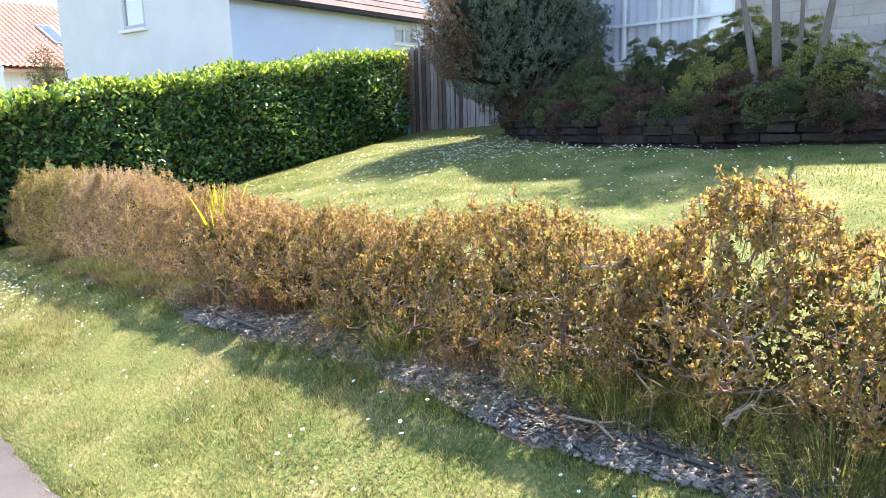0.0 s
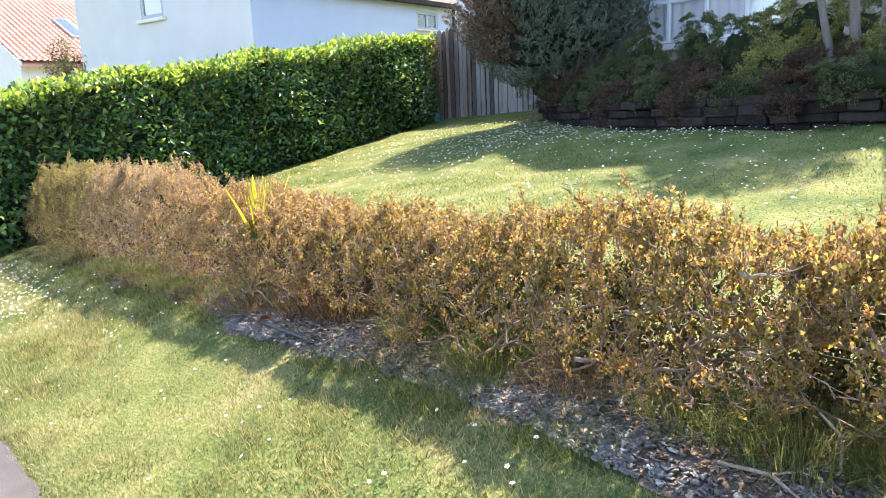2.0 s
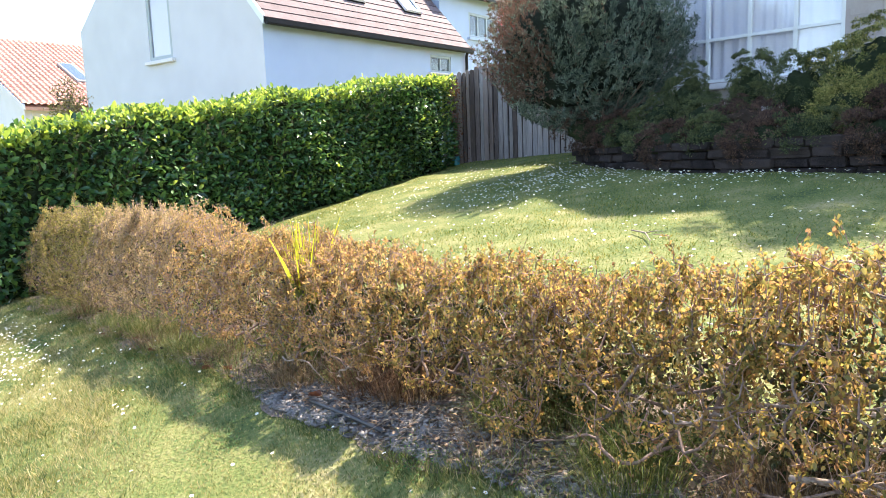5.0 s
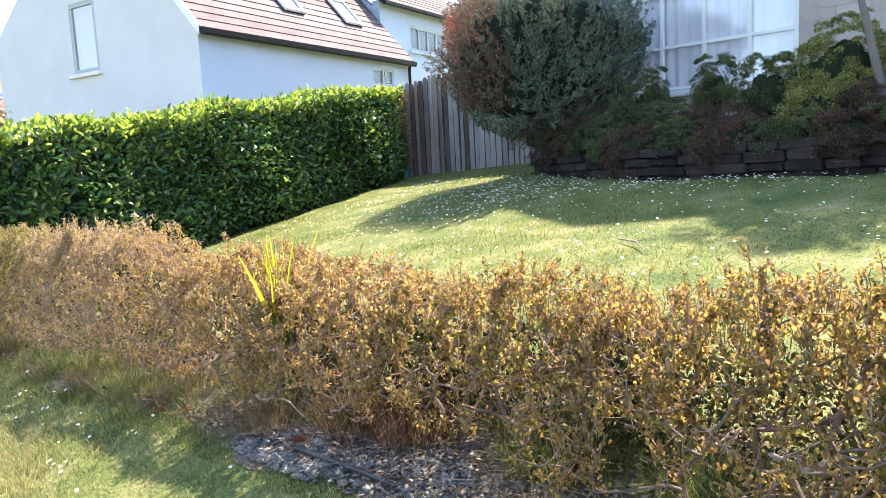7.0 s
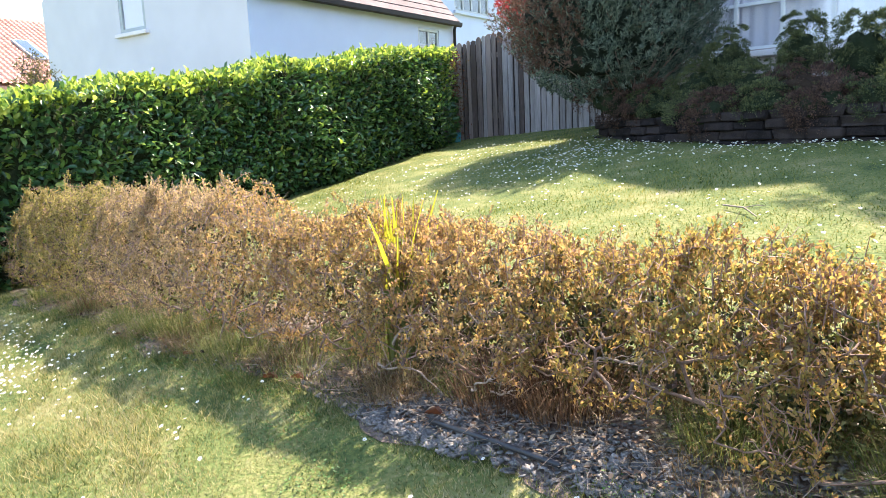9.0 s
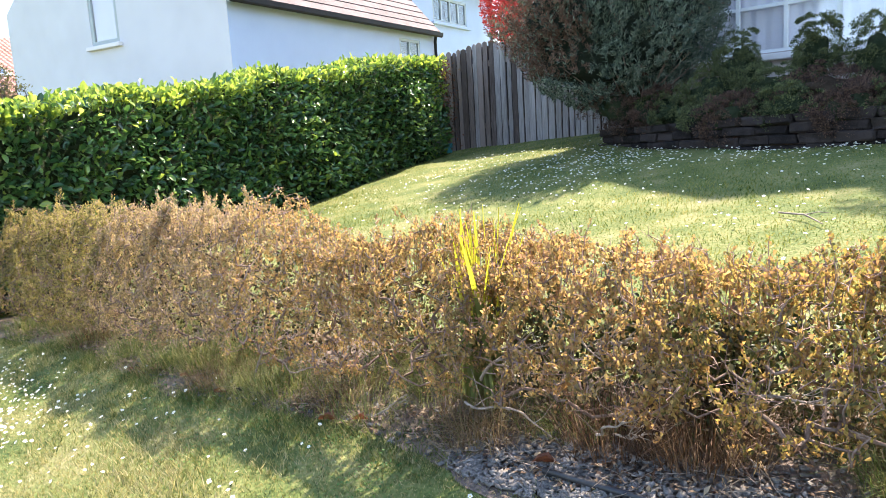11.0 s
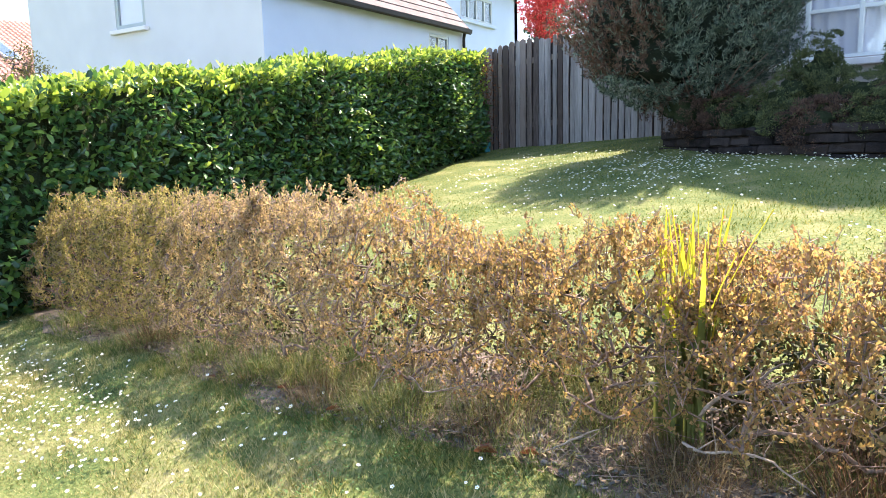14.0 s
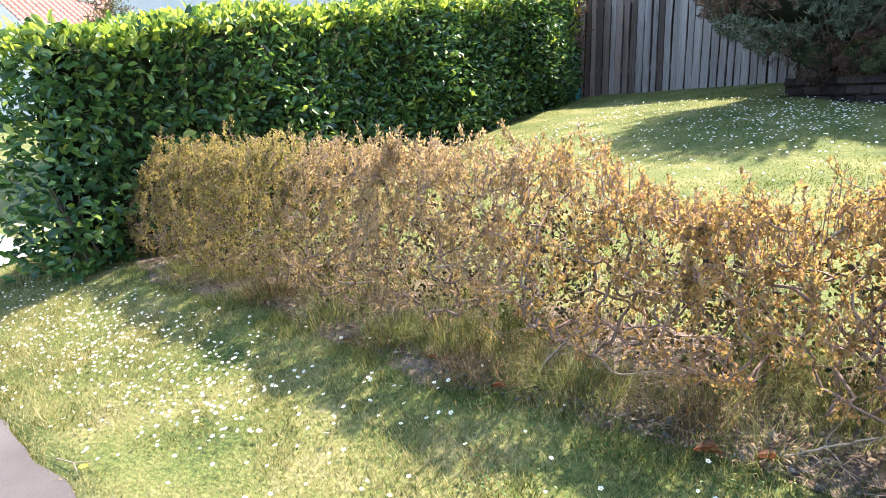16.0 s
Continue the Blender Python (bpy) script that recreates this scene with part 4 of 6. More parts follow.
def hedge_shrub(u0, width, seed, leaf_mat, leaf_share, leaf_size, label, ends_n=460):
    r = np.random.default_rng(seed)
    twig = M_TWIG_PINK if 6.4 < u0 < 9.2 else M_TWIG
    base = on_ground(u0, 2.92)
    shrub = thing("shrub", base, label, "shrub", "low hedge")
    # where the shoots end: mostly near the crown's skin
    n = int(ends_n * 1.5)
    u = u0 + (r.random(n) - 0.5) * width * 1.12
    a = r.uniform(0, 2 * np.pi, n)
    top = hedge_height(u) * (1 + 0.05 * np.sin(u * 9 + seed) + 0.06 * r.normal(size=n) * (r.random(n) < 0.4))
    k = r.random(n) ** np.interp(u, (4.0, 7.0), (0.68, 0.95))
    low = np.interp(u, (1.0, 1.7, 2.2, 3.6, 4.2, 5.3, 7.0), (0.16, 0.16, 0.07, 0.07, 0.12, 0.14, 0.08))
    hgt = low + (top - low) * k
    half_front = np.interp(k, (0, 0.35, 0.7, 1), (0.34, 0.42, 0.29, 0.12))
    half_back = np.interp(k, (0, 0.5, 0.8, 1), (0.36, 0.4, 0.33, 0.15))
    skin = np.where(r.random(n) < 0.72, r.uniform(0.72, 1.05, n), r.uniform(0, 0.72, n))
    v = 2.93 + skin * np.where(r.random(n) < 0.58, -half_front, half_back)
    clear = ~((np.abs(u - 5.44) < 0.12) & (hgt > 0.66) & (v < 2.85))
    lumps = np.sin(u * 23 + 3 * np.sin(v * 11 + seed)) * np.sin(v * 17 + hgt * 5) + 0.7 * np.sin(hgt * 21 + u * 9 + seed) * np.sin(u * 13 - v * 8)
    broad = np.sin(u * 11 + 2 * np.sin(hgt * 9 + seed)) + np.sin(hgt * 12 - u * 7 + 1.3 * seed)
    clear &= (lumps + 0.45 * broad > np.interp(hgt / top, (0.3, 0.7), (0.0, -0.3))) | (r.random(n) < 0.12)
    u, v, hgt = u[clear], v[clear], hgt[clear]
    n = len(u)
    P = on_ground(u, v)
    P[:, 2] = on_ground(u, np.full(n, 2.92))[:, 2] + hgt
    stems = [on_ground(u0 + r.uniform(-0.3, 0.3) * width, 2.92 + r.uniform(-0.1, 0.1), -0.04) for _ in range(5)]
    nodes, parent, tips = grow(stems, P, r)
    for name, lo, hi, m, sides in (("limb_growth", 0.0052, 1, M_LIMB, 6), ("branch_growth", 0.0026, 0.0052, M_LIMB, 4), ("twig_growth", 0, 0.0026, twig, 3)):
        me = skeleton_mesh(nodes, parent, 0.0013, 0.34, lo, hi, sides, 0.0065)
        if me:
            part(name, me, m, shrub)
    # rosettes of leaves at the shoots' ends, fewer lower down and inside
    tip_p = nodes[tips]
    tip_w = unit(unit(tip_p - nodes[parent[tips]]) + np.array([0, 0, 0.7]))
    per = int(np.interp(u0, (1, 4, 6.5, 8), (24, 24, 22, 26)))
    share = leaf_share * np.clip(0.35 + 0.85 * (tip_p[:, 2] - base[2]) / np.maximum(0.3, 0.8 * hedge_height(u0)), 0.35, 1.1)
    P2, W2 = np.repeat(tip_p, per, 0), np.repeat(tip_w, per, 0)
    keep = r.random(len(P2)) < np.repeat(share, per)
    P2, W2 = P2[keep], W2[keep]
    m = len(P2)
    back = r.uniform(0, 1, m) ** 0.8
    P2 = P2 - W2 * (back * 0.085)[:, None] + r.normal(size=(m, 3)) * 0.008
    way = unit(W2 * 0.9 + random_way(m, r) * 0.8 + np.array([0, 0, 0.35]))
    L = leaf_size * r.uniform(0.6, 1.25, m)
    part("foliage", leaves(P2, way, unit(random_way(m, r) + np.array([0, 0, 0.7])), L, L * r.uniform(0.55, 0.74, m), 0.2, True, (0.3, 0.5)), leaf_mat, shrub)
    # dark brown leaves added inside to block light and paint shaded gaps
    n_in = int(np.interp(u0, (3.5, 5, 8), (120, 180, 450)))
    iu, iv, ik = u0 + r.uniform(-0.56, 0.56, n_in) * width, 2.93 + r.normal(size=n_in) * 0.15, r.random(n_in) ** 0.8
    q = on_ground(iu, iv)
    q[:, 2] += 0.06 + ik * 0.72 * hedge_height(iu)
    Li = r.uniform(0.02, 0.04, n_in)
    part("dead_foliage", leaves(q, random_way(n_in, r), random_way(n_in, r), Li, Li * 0.6, 0.3), M_INNER, shrub, "dark brown leaves added inside the shrub to stand for shade")
    # dark green low leaves, massed at the back to put the foot in shade
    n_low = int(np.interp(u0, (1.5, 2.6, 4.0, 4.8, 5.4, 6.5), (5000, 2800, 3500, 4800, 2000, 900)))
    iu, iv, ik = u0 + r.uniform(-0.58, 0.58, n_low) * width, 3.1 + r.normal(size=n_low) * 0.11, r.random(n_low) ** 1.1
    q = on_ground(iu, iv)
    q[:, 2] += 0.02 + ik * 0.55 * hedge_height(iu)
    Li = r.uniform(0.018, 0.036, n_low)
    part("shaded_foliage", leaves(q, unit(random_way(n_low, r) + np.array([0, -0.2, 0.3])), random_way(n_low, r), Li, Li * 0.6, 0.25, True), M_LOWLEAF, shrub, "dark green lower leaves, massed and darkened for the shade at the foot")
    # short bare spurs
    n_spur = 650
    q = nodes[r.integers(0, len(nodes), n_spur)]
    w = unit(random_way(n_spur, r) * 0.9 + np.array([0, 0, 0.55]))
    ln = np.where(q[:, 2] - base[2] > 0.55 * hedge_height(u0), r.uniform(0.02, 0.07, n_spur), r.uniform(0.04, 0.16, n_spur))[:, None]
    part("spur_growth", tubes([[a_, a_ + b_ * l_ * 0.5 + r.normal(size=3) * 0.008, a_ + b_ * l_] for a_, b_, l_ in zip(q, w, ln)], [[0.0016, 0.0013, 0.0008]] * n_spur, 3), twig, shrub)
    # upright shoots over the crown, leafy towards their tips
    n_up = 110
    uu, vv = u0 + r.uniform(-0.52, 0.52, n_up) * width, 2.93 + r.uniform(-0.2, 0.27, n_up)
    f = on_ground(uu, vv)
    f[:, 2] = on_ground(uu, np.full(n_up, 2.92))[:, 2] + hedge_height(uu) * r.uniform(0.8, 0.93, n_up) * (1 - 2.2 * (vv - 2.93) ** 2)
    long_ = np.where(r.random(n_up) < 0.2, r.uniform(0.09, 0.15, n_up), r.uniform(0.04, 0.09, n_up))
    t_ = f + unit(np.stack([r.normal(size=n_up) * 0.28, r.normal(size=n_up) * 0.25, np.ones(n_up)], 1)) * long_[:, None]
    part("spur_growth", tubes([[a_ - np.array([0, 0, 0.06]), (a_ + b_) / 2 + r.normal(size=3) * 0.008, b_] for a_, b_ in zip(f, t_)], [[0.0022, 0.0019, 0.0012]] * n_up, 3), twig, shrub)
    T = np.repeat(t_, 13, 0) + np.repeat(f - t_, 13, 0) * (r.random(13 * n_up) ** 1.6)[:, None] * 0.85 + r.normal(size=(13 * n_up, 3)) * 0.005
    L = leaf_size * r.uniform(0.65, 1.2, len(T))
    part("foliage", leaves(T, unit(random_way(len(T), r) * 0.9 + np.array([0, 0, 0.75])), random_way(len(T), r), L, L * 0.66, 0.2, True, (0.3, 0.5)), leaf_mat, shrub)
    return shrub


GOLD = "ragged shrub with yellow, olive and orange leaves"
TAN = "ragged shrub with tan and yellow-brown leaves"
PINK = "half-dead shrub with pinkish brown leaves and bare twigs"
OLIVE = "ragged shrub with olive and brown leaves"
for k, (u0, w, m, share, size, lab, n) in enumerate((
        (-0.6, 1.1, M_LEAF_GOLD, 0.75, 0.036, GOLD, 420), (0.35, 1.0, M_LEAF_GOLD, 0.8, 0.036, GOLD, 420), (1.3, 1.0, M_LEAF_GOLD, 0.78, 0.037, GOLD, 430), (2.25, 1.0, M_LEAF_GOLD, 0.85, 0.034, GOLD, 470),
        (3.2, 1.0, M_LEAF_GOLD, 0.85, 0.032, GOLD, 480), (4.1, 0.95, M_LEAF_GOLD, 0.85, 0.03, GOLD, 480), (5.0, 0.95, M_LEAF_TAN, 0.9, 0.028, TAN, 500), (5.9, 0.95, M_LEAF_TAN, 0.9, 0.027, TAN, 520),
        (6.8, 0.95, M_LEAF_TAN, 0.8, 0.026, TAN, 540), (7.7, 1.0, M_LEAF_PINK, 0.85, 0.025, PINK, 640), (8.65, 1.0, M_LEAF_PINK, 0.95, 0.025, PINK, 660), (9.6, 1.0, M_LEAF_OLIVE, 1.0, 0.026, OLIVE, 660),
        (10.5, 1.0, M_LEAF_OLIVE, 1.0, 0.027, OLIVE, 640), (11.3, 0.9, M_LEAF_OLIVE, 0.9, 0.028, OLIVE, 560))):
    hedge_shrub(u0, w, 100 + k, m, share, size * np.interp(u0, (1, 3.5, 5, 7), (0.55, 0.56, 0.66, 0.64)), lab, int(n * np.interp(u0, (2, 6), (1.75, 1.4))))

# bare lichen-grey limbs lying through the front of the hedge
def limb(points, radius, label="bare pale lichen-covered branch low in the hedge", forks=6, seed=0, bark=None):
    r = np.random.default_rng(seed)
    p = np.array(points, float)
    t = np.linspace(0, len(p) - 1, len(p) * 4)
    q = np.stack([np.interp(t, np.arange(len(p)), p[:, k]) for k in range(3)], 1) 
    bend = np.stack([np.convolve(r.normal(size=len(t) + 4), (0.25, 0.5, 0.7, 0.5, 0.25), "same")[2:-2] for k in range(3)], 1)
    bend[0] *= 0.3
    q = q + bend * 0.009
    rad = 0.46 * np.linspace(radius, radius * 0.45, len(t)) * r.uniform(0.85, 1.15, len(t))
    paths, radii = [q], [rad]
    for k in range(forks):
        j = r.integers(2, len(t) - 2)
        w = unit(unit(q[j + 1] - q[j]) + r.normal(size=3) * 0.55)
        w = np.array([w[0], w[1], abs(w[2])]) * r.uniform(0.08, 0.2)
        side = r.normal(size=3) * 0.02
        paths.append([q[j], q[j] + w * 0.3 + side * 0.8, q[j] + w * 0.65 + side * 0.3 + np.array([0, 0, 0.015]), q[j] + w + side + np.array([0, 0, 0.04])])
        radii.append([rad[j] * 0.5, rad[j] * 0.4, rad[j] * 0.3, rad[j] * 0.16])
    b = thing("branch", p[0], label, "branch", "bare limbs in the hedge")
    for k, (path, rr_) in enumerate(zip(paths, radii)):
        part("side_twig" if k else "limb", tubes([path], [rr_], 6), bark or M_LICHEN, b, smooth=True)


limb([(-2.14, 3.16, 0.27), (-1.99, 3.14, 0.29), (-1.86, 3.11, 0.30), (-1.77, 3.10, 0.33), (-1.67, 3.08, 0.35)], 0.026, seed=1)
limb([(-2.32, 3.24, 0.43), (-2.12, 3.20, 0.49), (-1.90, 3.16, 0.54)], 0.016, seed=2)
limb([(-1.94, 3.19, 0.50), (-1.79, 3.16, 0.52), (-1.65, 3.14, 0.55), (-1.59, 3.13, 0.55)], 0.020, seed=3)
limb([(-2.42, 3.34, 0.29), (-2.36, 3.33, 0.50), (-2.32, 3.32, 0.64)], 0.026, label="dark upright stem inside the hedge", bark=M_LIMB, seed=4)
limb([(-1.47, 3.02, 0.76), (-1.41, 3.01, 0.75), (-1.35, 3.00, 0.77)], 0.017, seed=5)
limb([(-1.44, 2.98, 0.49), (-1.38, 2.97, 0.50), (-1.33, 2.96, 0.49)], 0.018, seed=6)
limb([(-1.62, 3.19, 0.28), (-1.61, 3.19, 0.57), (-1.63, 3.19, 0.72)], 0.030, label="dark upright stem inside the hedge", bark=M_LIMB, seed=7)
limb([(-4.83, 3.58, 0.21), (-4.75, 3.57, 0.30), (-4.68, 3.56, 0.37), (-4.58, 3.54, 0.42)], 0.017, seed=8)
limb([(-4.45, 3.54, 0.45), (-4.38, 3.52, 0.44), (-4.31, 3.51, 0.38)], 0.014, seed=9)
limb([(-4.33, 3.55, 0.41), (-4.24, 3.54, 0.44), (-4.16, 3.52, 0.46)], 0.015, seed=10)
limb([(-4.88, 3.51, 0.13), (-4.74, 3.49, 0.15), (-4.60, 3.46, 0.13), (-4.48, 3.44, 0.08)], 0.013, seed=11)
limb([(-4.28, 3.36, 0.16), (-4.22, 3.35, 0.19), (-4.15, 3.34, 0.23)], 0.013, seed=12)
limb([(-5.45, 3.56, -0.08), (-5.29, 3.53, 0.05), (-5.17, 3.51, 0.11)], 0.011, seed=13)
limb([(-5.12, 3.61, 0.25), (-4.94, 3.58, 0.32)], 0.013, seed=14)
limb([(-7.95, 4.12, 0.02), (-7.56, 4.05, 0.10)], 0.015, seed=15)
limb([(-7.11, 3.97, 0.26), (-6.82, 3.92, 0.34)], 0.015, seed=16)
limb([(-6.40, 3.78, -0.06), (-6.29, 3.76, 0.09), (-6.20, 3.74, 0.19)], 0.013, seed=17)
limb([(-6.15, 3.74, 0.08), (-6.07, 3.72, 0.03), (-5.75, 3.66, 0.14)], 0.010, seed=18)
limb([(-2.03, 3.15, 0.29), (-1.89, 3.12, 0.34), (-1.74, 3.09, 0.36)], 0.016, seed=19)
limb([(-1.27, 3.03, 0.54), (-0.99, 2.98, 0.58), (-0.78, 2.94, 0.56)], 0.028, seed=20)
limb([(-0.82, 2.79, 0.29), (-0.78, 2.78, 0.35), (-0.71, 2.77, 0.41)], 0.022, seed=21)
limb([(-4.24, 3.46, 0.12), (-4.09, 3.43, 0.16)], 0.012, seed=22)
limb([(-3.77, 3.43, 0.34), (-3.60, 3.40, 0.37)], 0.013, seed=23)
limb([(-2.74, 3.23, 0.35), (-2.63, 3.21, 0.37)], 0.014, seed=24)
limb([(-2.53, 3.19, 0.38), (-2.46, 3.18, 0.36), (-2.35, 3.16, 0.40), (-2.27, 3.15, 0.47)], 0.020, seed=25)


# sword-leaved yellow plant standing in the hedge
def sword_plant(base, n, height, seed, label):
    r = np.random.default_rng(seed)
    ob = thing("sword_leaf_plant", base, label, "plant")
    for k in range(n):
        a = r.uniform(0, 2 * np.pi)
        lean = (r.uniform(0.22, 0.4) if r.random() < 0.1 else r.uniform(0.02, 0.12)) * height
        w = r.uniform(0.013, 0.024)
        h = height * r.uniform(0.75, 1.08)
        out = np.array([np.cos(a), np.sin(a), 0])
        side = np.array([-np.sin(a + 0.6), np.cos(a + 0.6), 0])
        s = np.linspace(0, 1, 7)
        mid = np.array(base) + np.array([r.normal() * 0.055, r.normal() * 0.03, 0]) + out * (lean * s ** 1.8)[:, None] + np.array([0, 0, 1]) * (h * s)[:, None]
        half = (w * (1 - s ** 2.2) * np.clip(0.3 + 1.2 * s, 0, 1) + 0.001)[:, None] * 0.9
        v = np.concatenate([mid - side * half, mid + out * 0.004, mid + side * half])
        i = np.arange(6)
        f = np.concatenate([np.stack([i, i + 7, i + 8, i + 1], 1), np.stack([i + 7, i + 14, i + 15, i + 8], 1)])
        me = mesh_of("sword", v, f)
        me.materials.append(M_IRIS)
        me.materials.append(M_TUFT)
        me.polygons.foreach_set("material_index", np.where(np.tile(i, 2) < 4, 1, 0).astype(np.int32))
        part("sword_leaf", me, M_IRIS, ob)


bx, by = -4.93, 3.78
sword_plant((bx, by, float(ground_z(bx, by)) - 0.02), 46, 0.88, 5, "bright yellow sword-leaved plant growing through the hedge")


# long grass under the hedge
def grass_tuft(u, v, n, height, seed, m, label, spread=0.2):
    r = np.random.default_rng(seed)
    n = int(n * 1.7)
    base = on_ground(u, v)
    ob = thing("grass_tuft", base, label, "grass", "grass tufts under the hedge")
    a = r.uniform(0, 2 * np.pi, n)
    foot = base + np.stack([np.cos(a), np.sin(a), np.zeros(n)], 1) * (spread * r.random(n) ** 0.7)[:, None]
    foot[:, 2] = ground_z(foot[:, 0], foot[:, 1]) - 0.01
    h = height * r.uniform(0.3, 1.05, n) * 0.85
    lean = np.stack([np.cos(a), np.sin(a), np.zeros(n)], 1) * (h * r.uniform(0.2, 1.5, n))[:, None] + r.normal(size=(n, 3)) * 0.05
    lean[:, 2] = 0
    b = a + r.normal(size=n) * 0.9
    side = np.stack([-np.sin(b), np.cos(b), np.zeros(n)], 1) * r.uniform(0.0008, 0.0019, n)[:, None]
    mid = foot + lean * 0.3 + np.array([0, 0, 1]) * (h * 0.65)[:, None]
    tip = foot + lean + np.array([0, 0, 1]) * (h * r.uniform(0.45, 0.95, n))[:, None]
    v_ = np.stack([foot - side, foot + side, mid + side * 0.8, mid - side * 0.8, tip], 1).reshape(-1, 3)
    i = np.arange(n)[:, None] * 5
    me = mesh_of("tuft", v_, np.concatenate([i + np.array([[0, 1, 2]]), i + np.array([[0, 2, 3]]), i + np.array([[3, 2, 4]])]))
    part("foliage", me, m, ob)


for k, (u, v, n, h, m, lab) in enumerate((
        (0.55, 2.62, 420, 0.3, M_TUFT, "tuft of long green grass"), (0.95, 2.66, 460, 0.33, M_TUFT, "tuft of long green grass"), (1.75, 2.74, 420, 0.34, M_TUFT, "tuft of long green grass"), (1.35, 2.72, 260, 0.24, M_TUFT, "tuft of long green grass"), (2.15, 2.76, 300, 0.3, M_TUFT, "tuft of long green grass"),
        (2.7, 2.78, 240, 0.22, M_STRAW, "tuft of dry straw-coloured grass"), (3.2, 2.74, 380, 0.34, M_TUFT, "tuft of long green grass"), (3.9, 2.75, 200, 0.15, M_STRAW, "tuft of dry straw-coloured grass"), (4.55, 2.85, 420, 0.4, M_STRAW_BROWN, "tall tuft of dry brown grass"), (4.85, 2.8, 360, 0.36, M_STRAW_BROWN, "tall tuft of dry brown grass"),
        (5.35, 2.7, 260, 0.18, M_STRAW, "tuft of dry straw-coloured grass"), (6.3, 2.66, 260, 0.17, M_STRAW, "tuft of dry straw-coloured grass"), (6.75, 2.6, 380, 0.22, M_TUFT, "tuft of long green grass"), (7.0, 2.66, 420, 0.2, M_TUFT, "tuft of long green grass"),
        (7.6, 2.66, 420, 0.32, M_TUFT, "tuft of long green grass"), (7.95, 2.62, 300, 0.3, M_TUFT, "tuft of long green grass"), (8.5, 2.62, 300, 0.24, M_TUFT, "tuft of long green grass"), (9.3, 2.58, 300, 0.2, M_TUFT, "tuft of long green grass"), (6.0, 2.55, 240, 0.16, M_TUFT, "tuft of long green grass"), (3.55, 2.5, 240, 0.12, M_TUFT, "tuft of short green grass"), (2.5, 2.45, 260, 0.11, M_TUFT, "tuft of short green grass"))):
    # past u 5.4 green tufts take the copy with the light painted in
    grass_tuft(u, v, n, h, 300 + k, M_TUFT_PALE if m is M_TUFT and u > 5.4 else m, lab)


tr = np.random.default_rng(330)
for k in range(34):
    dry = tr.random() < 0.35
    grass_tuft(tr.uniform(5.4, 11.6), tr.uniform(2.56, 3.2), 240, tr.uniform(0.14, 0.3), 340 + k, M_STRAW if dry else M_TUFT_PALE, "tuft of dry straw-coloured grass" if dry else "tuft of long green grass", 0.2)
for k in range(26):
    dry = tr.random() < 0.3
    grass_tuft(tr.uniform(0.0, 5.4), tr.uniform(2.78, 3.15), 300, tr.uniform(0.14, 0.3), 380 + k, M_STRAW if dry else M_TUFT, "tuft of dry straw-coloured grass" if dry else "tuft of long green grass", 0.18)


# broad conifer at the end of the block wall
def big_conifer():
    c, R = (-6.83, 11.4, 2.76), (1.52, 1.52, 1.3)
    tree = thing("conifer", (-6.55, 11.4, 1.2), "broad rounded blue-green conifer with a brown dead side", "tree")
    part("trunk", tubes([[(-6.45, 11.35, 1.1), (-6.5, 11.37, 1.6), (-6.65, 11.4, 2.6)]], [[0.15, 0.12, 0.07]], 8), M_BARK, tree, smooth=True)
    rr = random.Random(2)
    lows, rad = [], []
    for k in range(40):
        a = rr.uniform(0, 6.28)
        o = Vector((math.cos(a), math.sin(a), 0))
        foot = Vector((-6.48, 11.37, 1.3 + rr.random() * 0.4))
        reach = rr.uniform(0.7, 1.15)
        lows.append([tuple(foot), tuple(foot + o * reach * 0.5 + Vector((0, 0, 0.06 + 0.1 * rr.random()))), tuple(foot + o * reach + Vector((0, 0, 0.3 + 0.25 * rr.random())))])
        rad.append([0.024, 0.014, 0.006])
    part("branch_growth", tubes(lows, rad, 5), M_BARK, tree)
    # dark core shows between the sprays as painted shade
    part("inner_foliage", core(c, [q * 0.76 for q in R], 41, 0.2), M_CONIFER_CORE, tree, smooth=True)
    pos, way, r = shell_points(2000, c, R, 41, 0.24, 0.76)
    way = unit(way * 0.8 + np.array([0, 0, 0.75]) + r.normal(size=way.shape) * 0.22)
    pos, way = clumped(pos, way, r, 22, 0.36, 0.016)
    far = np.linalg.norm(pos[:, :2] - np.array(c[:2]), axis=1) / R[0]
    keep = pos[:, 2] > 1.4 + 0.85 * far ** 2
    pos, way = pos[keep], way[keep]
    right = np.array([0.84, 0.54, 0.0])
    sidev = (pos - np.array(c)) @ right
    patch = np.sin(pos[:, 2] * 3 + 1.0) + 0.6 * np.sin(pos[:, 0] * 7 + pos[:, 1] * 5)
    dead = (sidev < -0.62 + 0.2 * patch) & (pos[:, 2] > 1.95) & (r.random(len(pos)) < 0.85) | (r.random(len(pos)) < 0.03)
    part("crown", sprays(pos[~dead], way[~dead], r, 0.07, 5, 0.95, 0.3, 0.15), M_CONIFER, tree)
    part("dead_foliage", sprays(pos[dead], way[dead], r, 0.06, 5, 1.1, 0.3, 0.14), M_CONIFER_DEAD, tree, "brown dead foliage")


big_conifer()


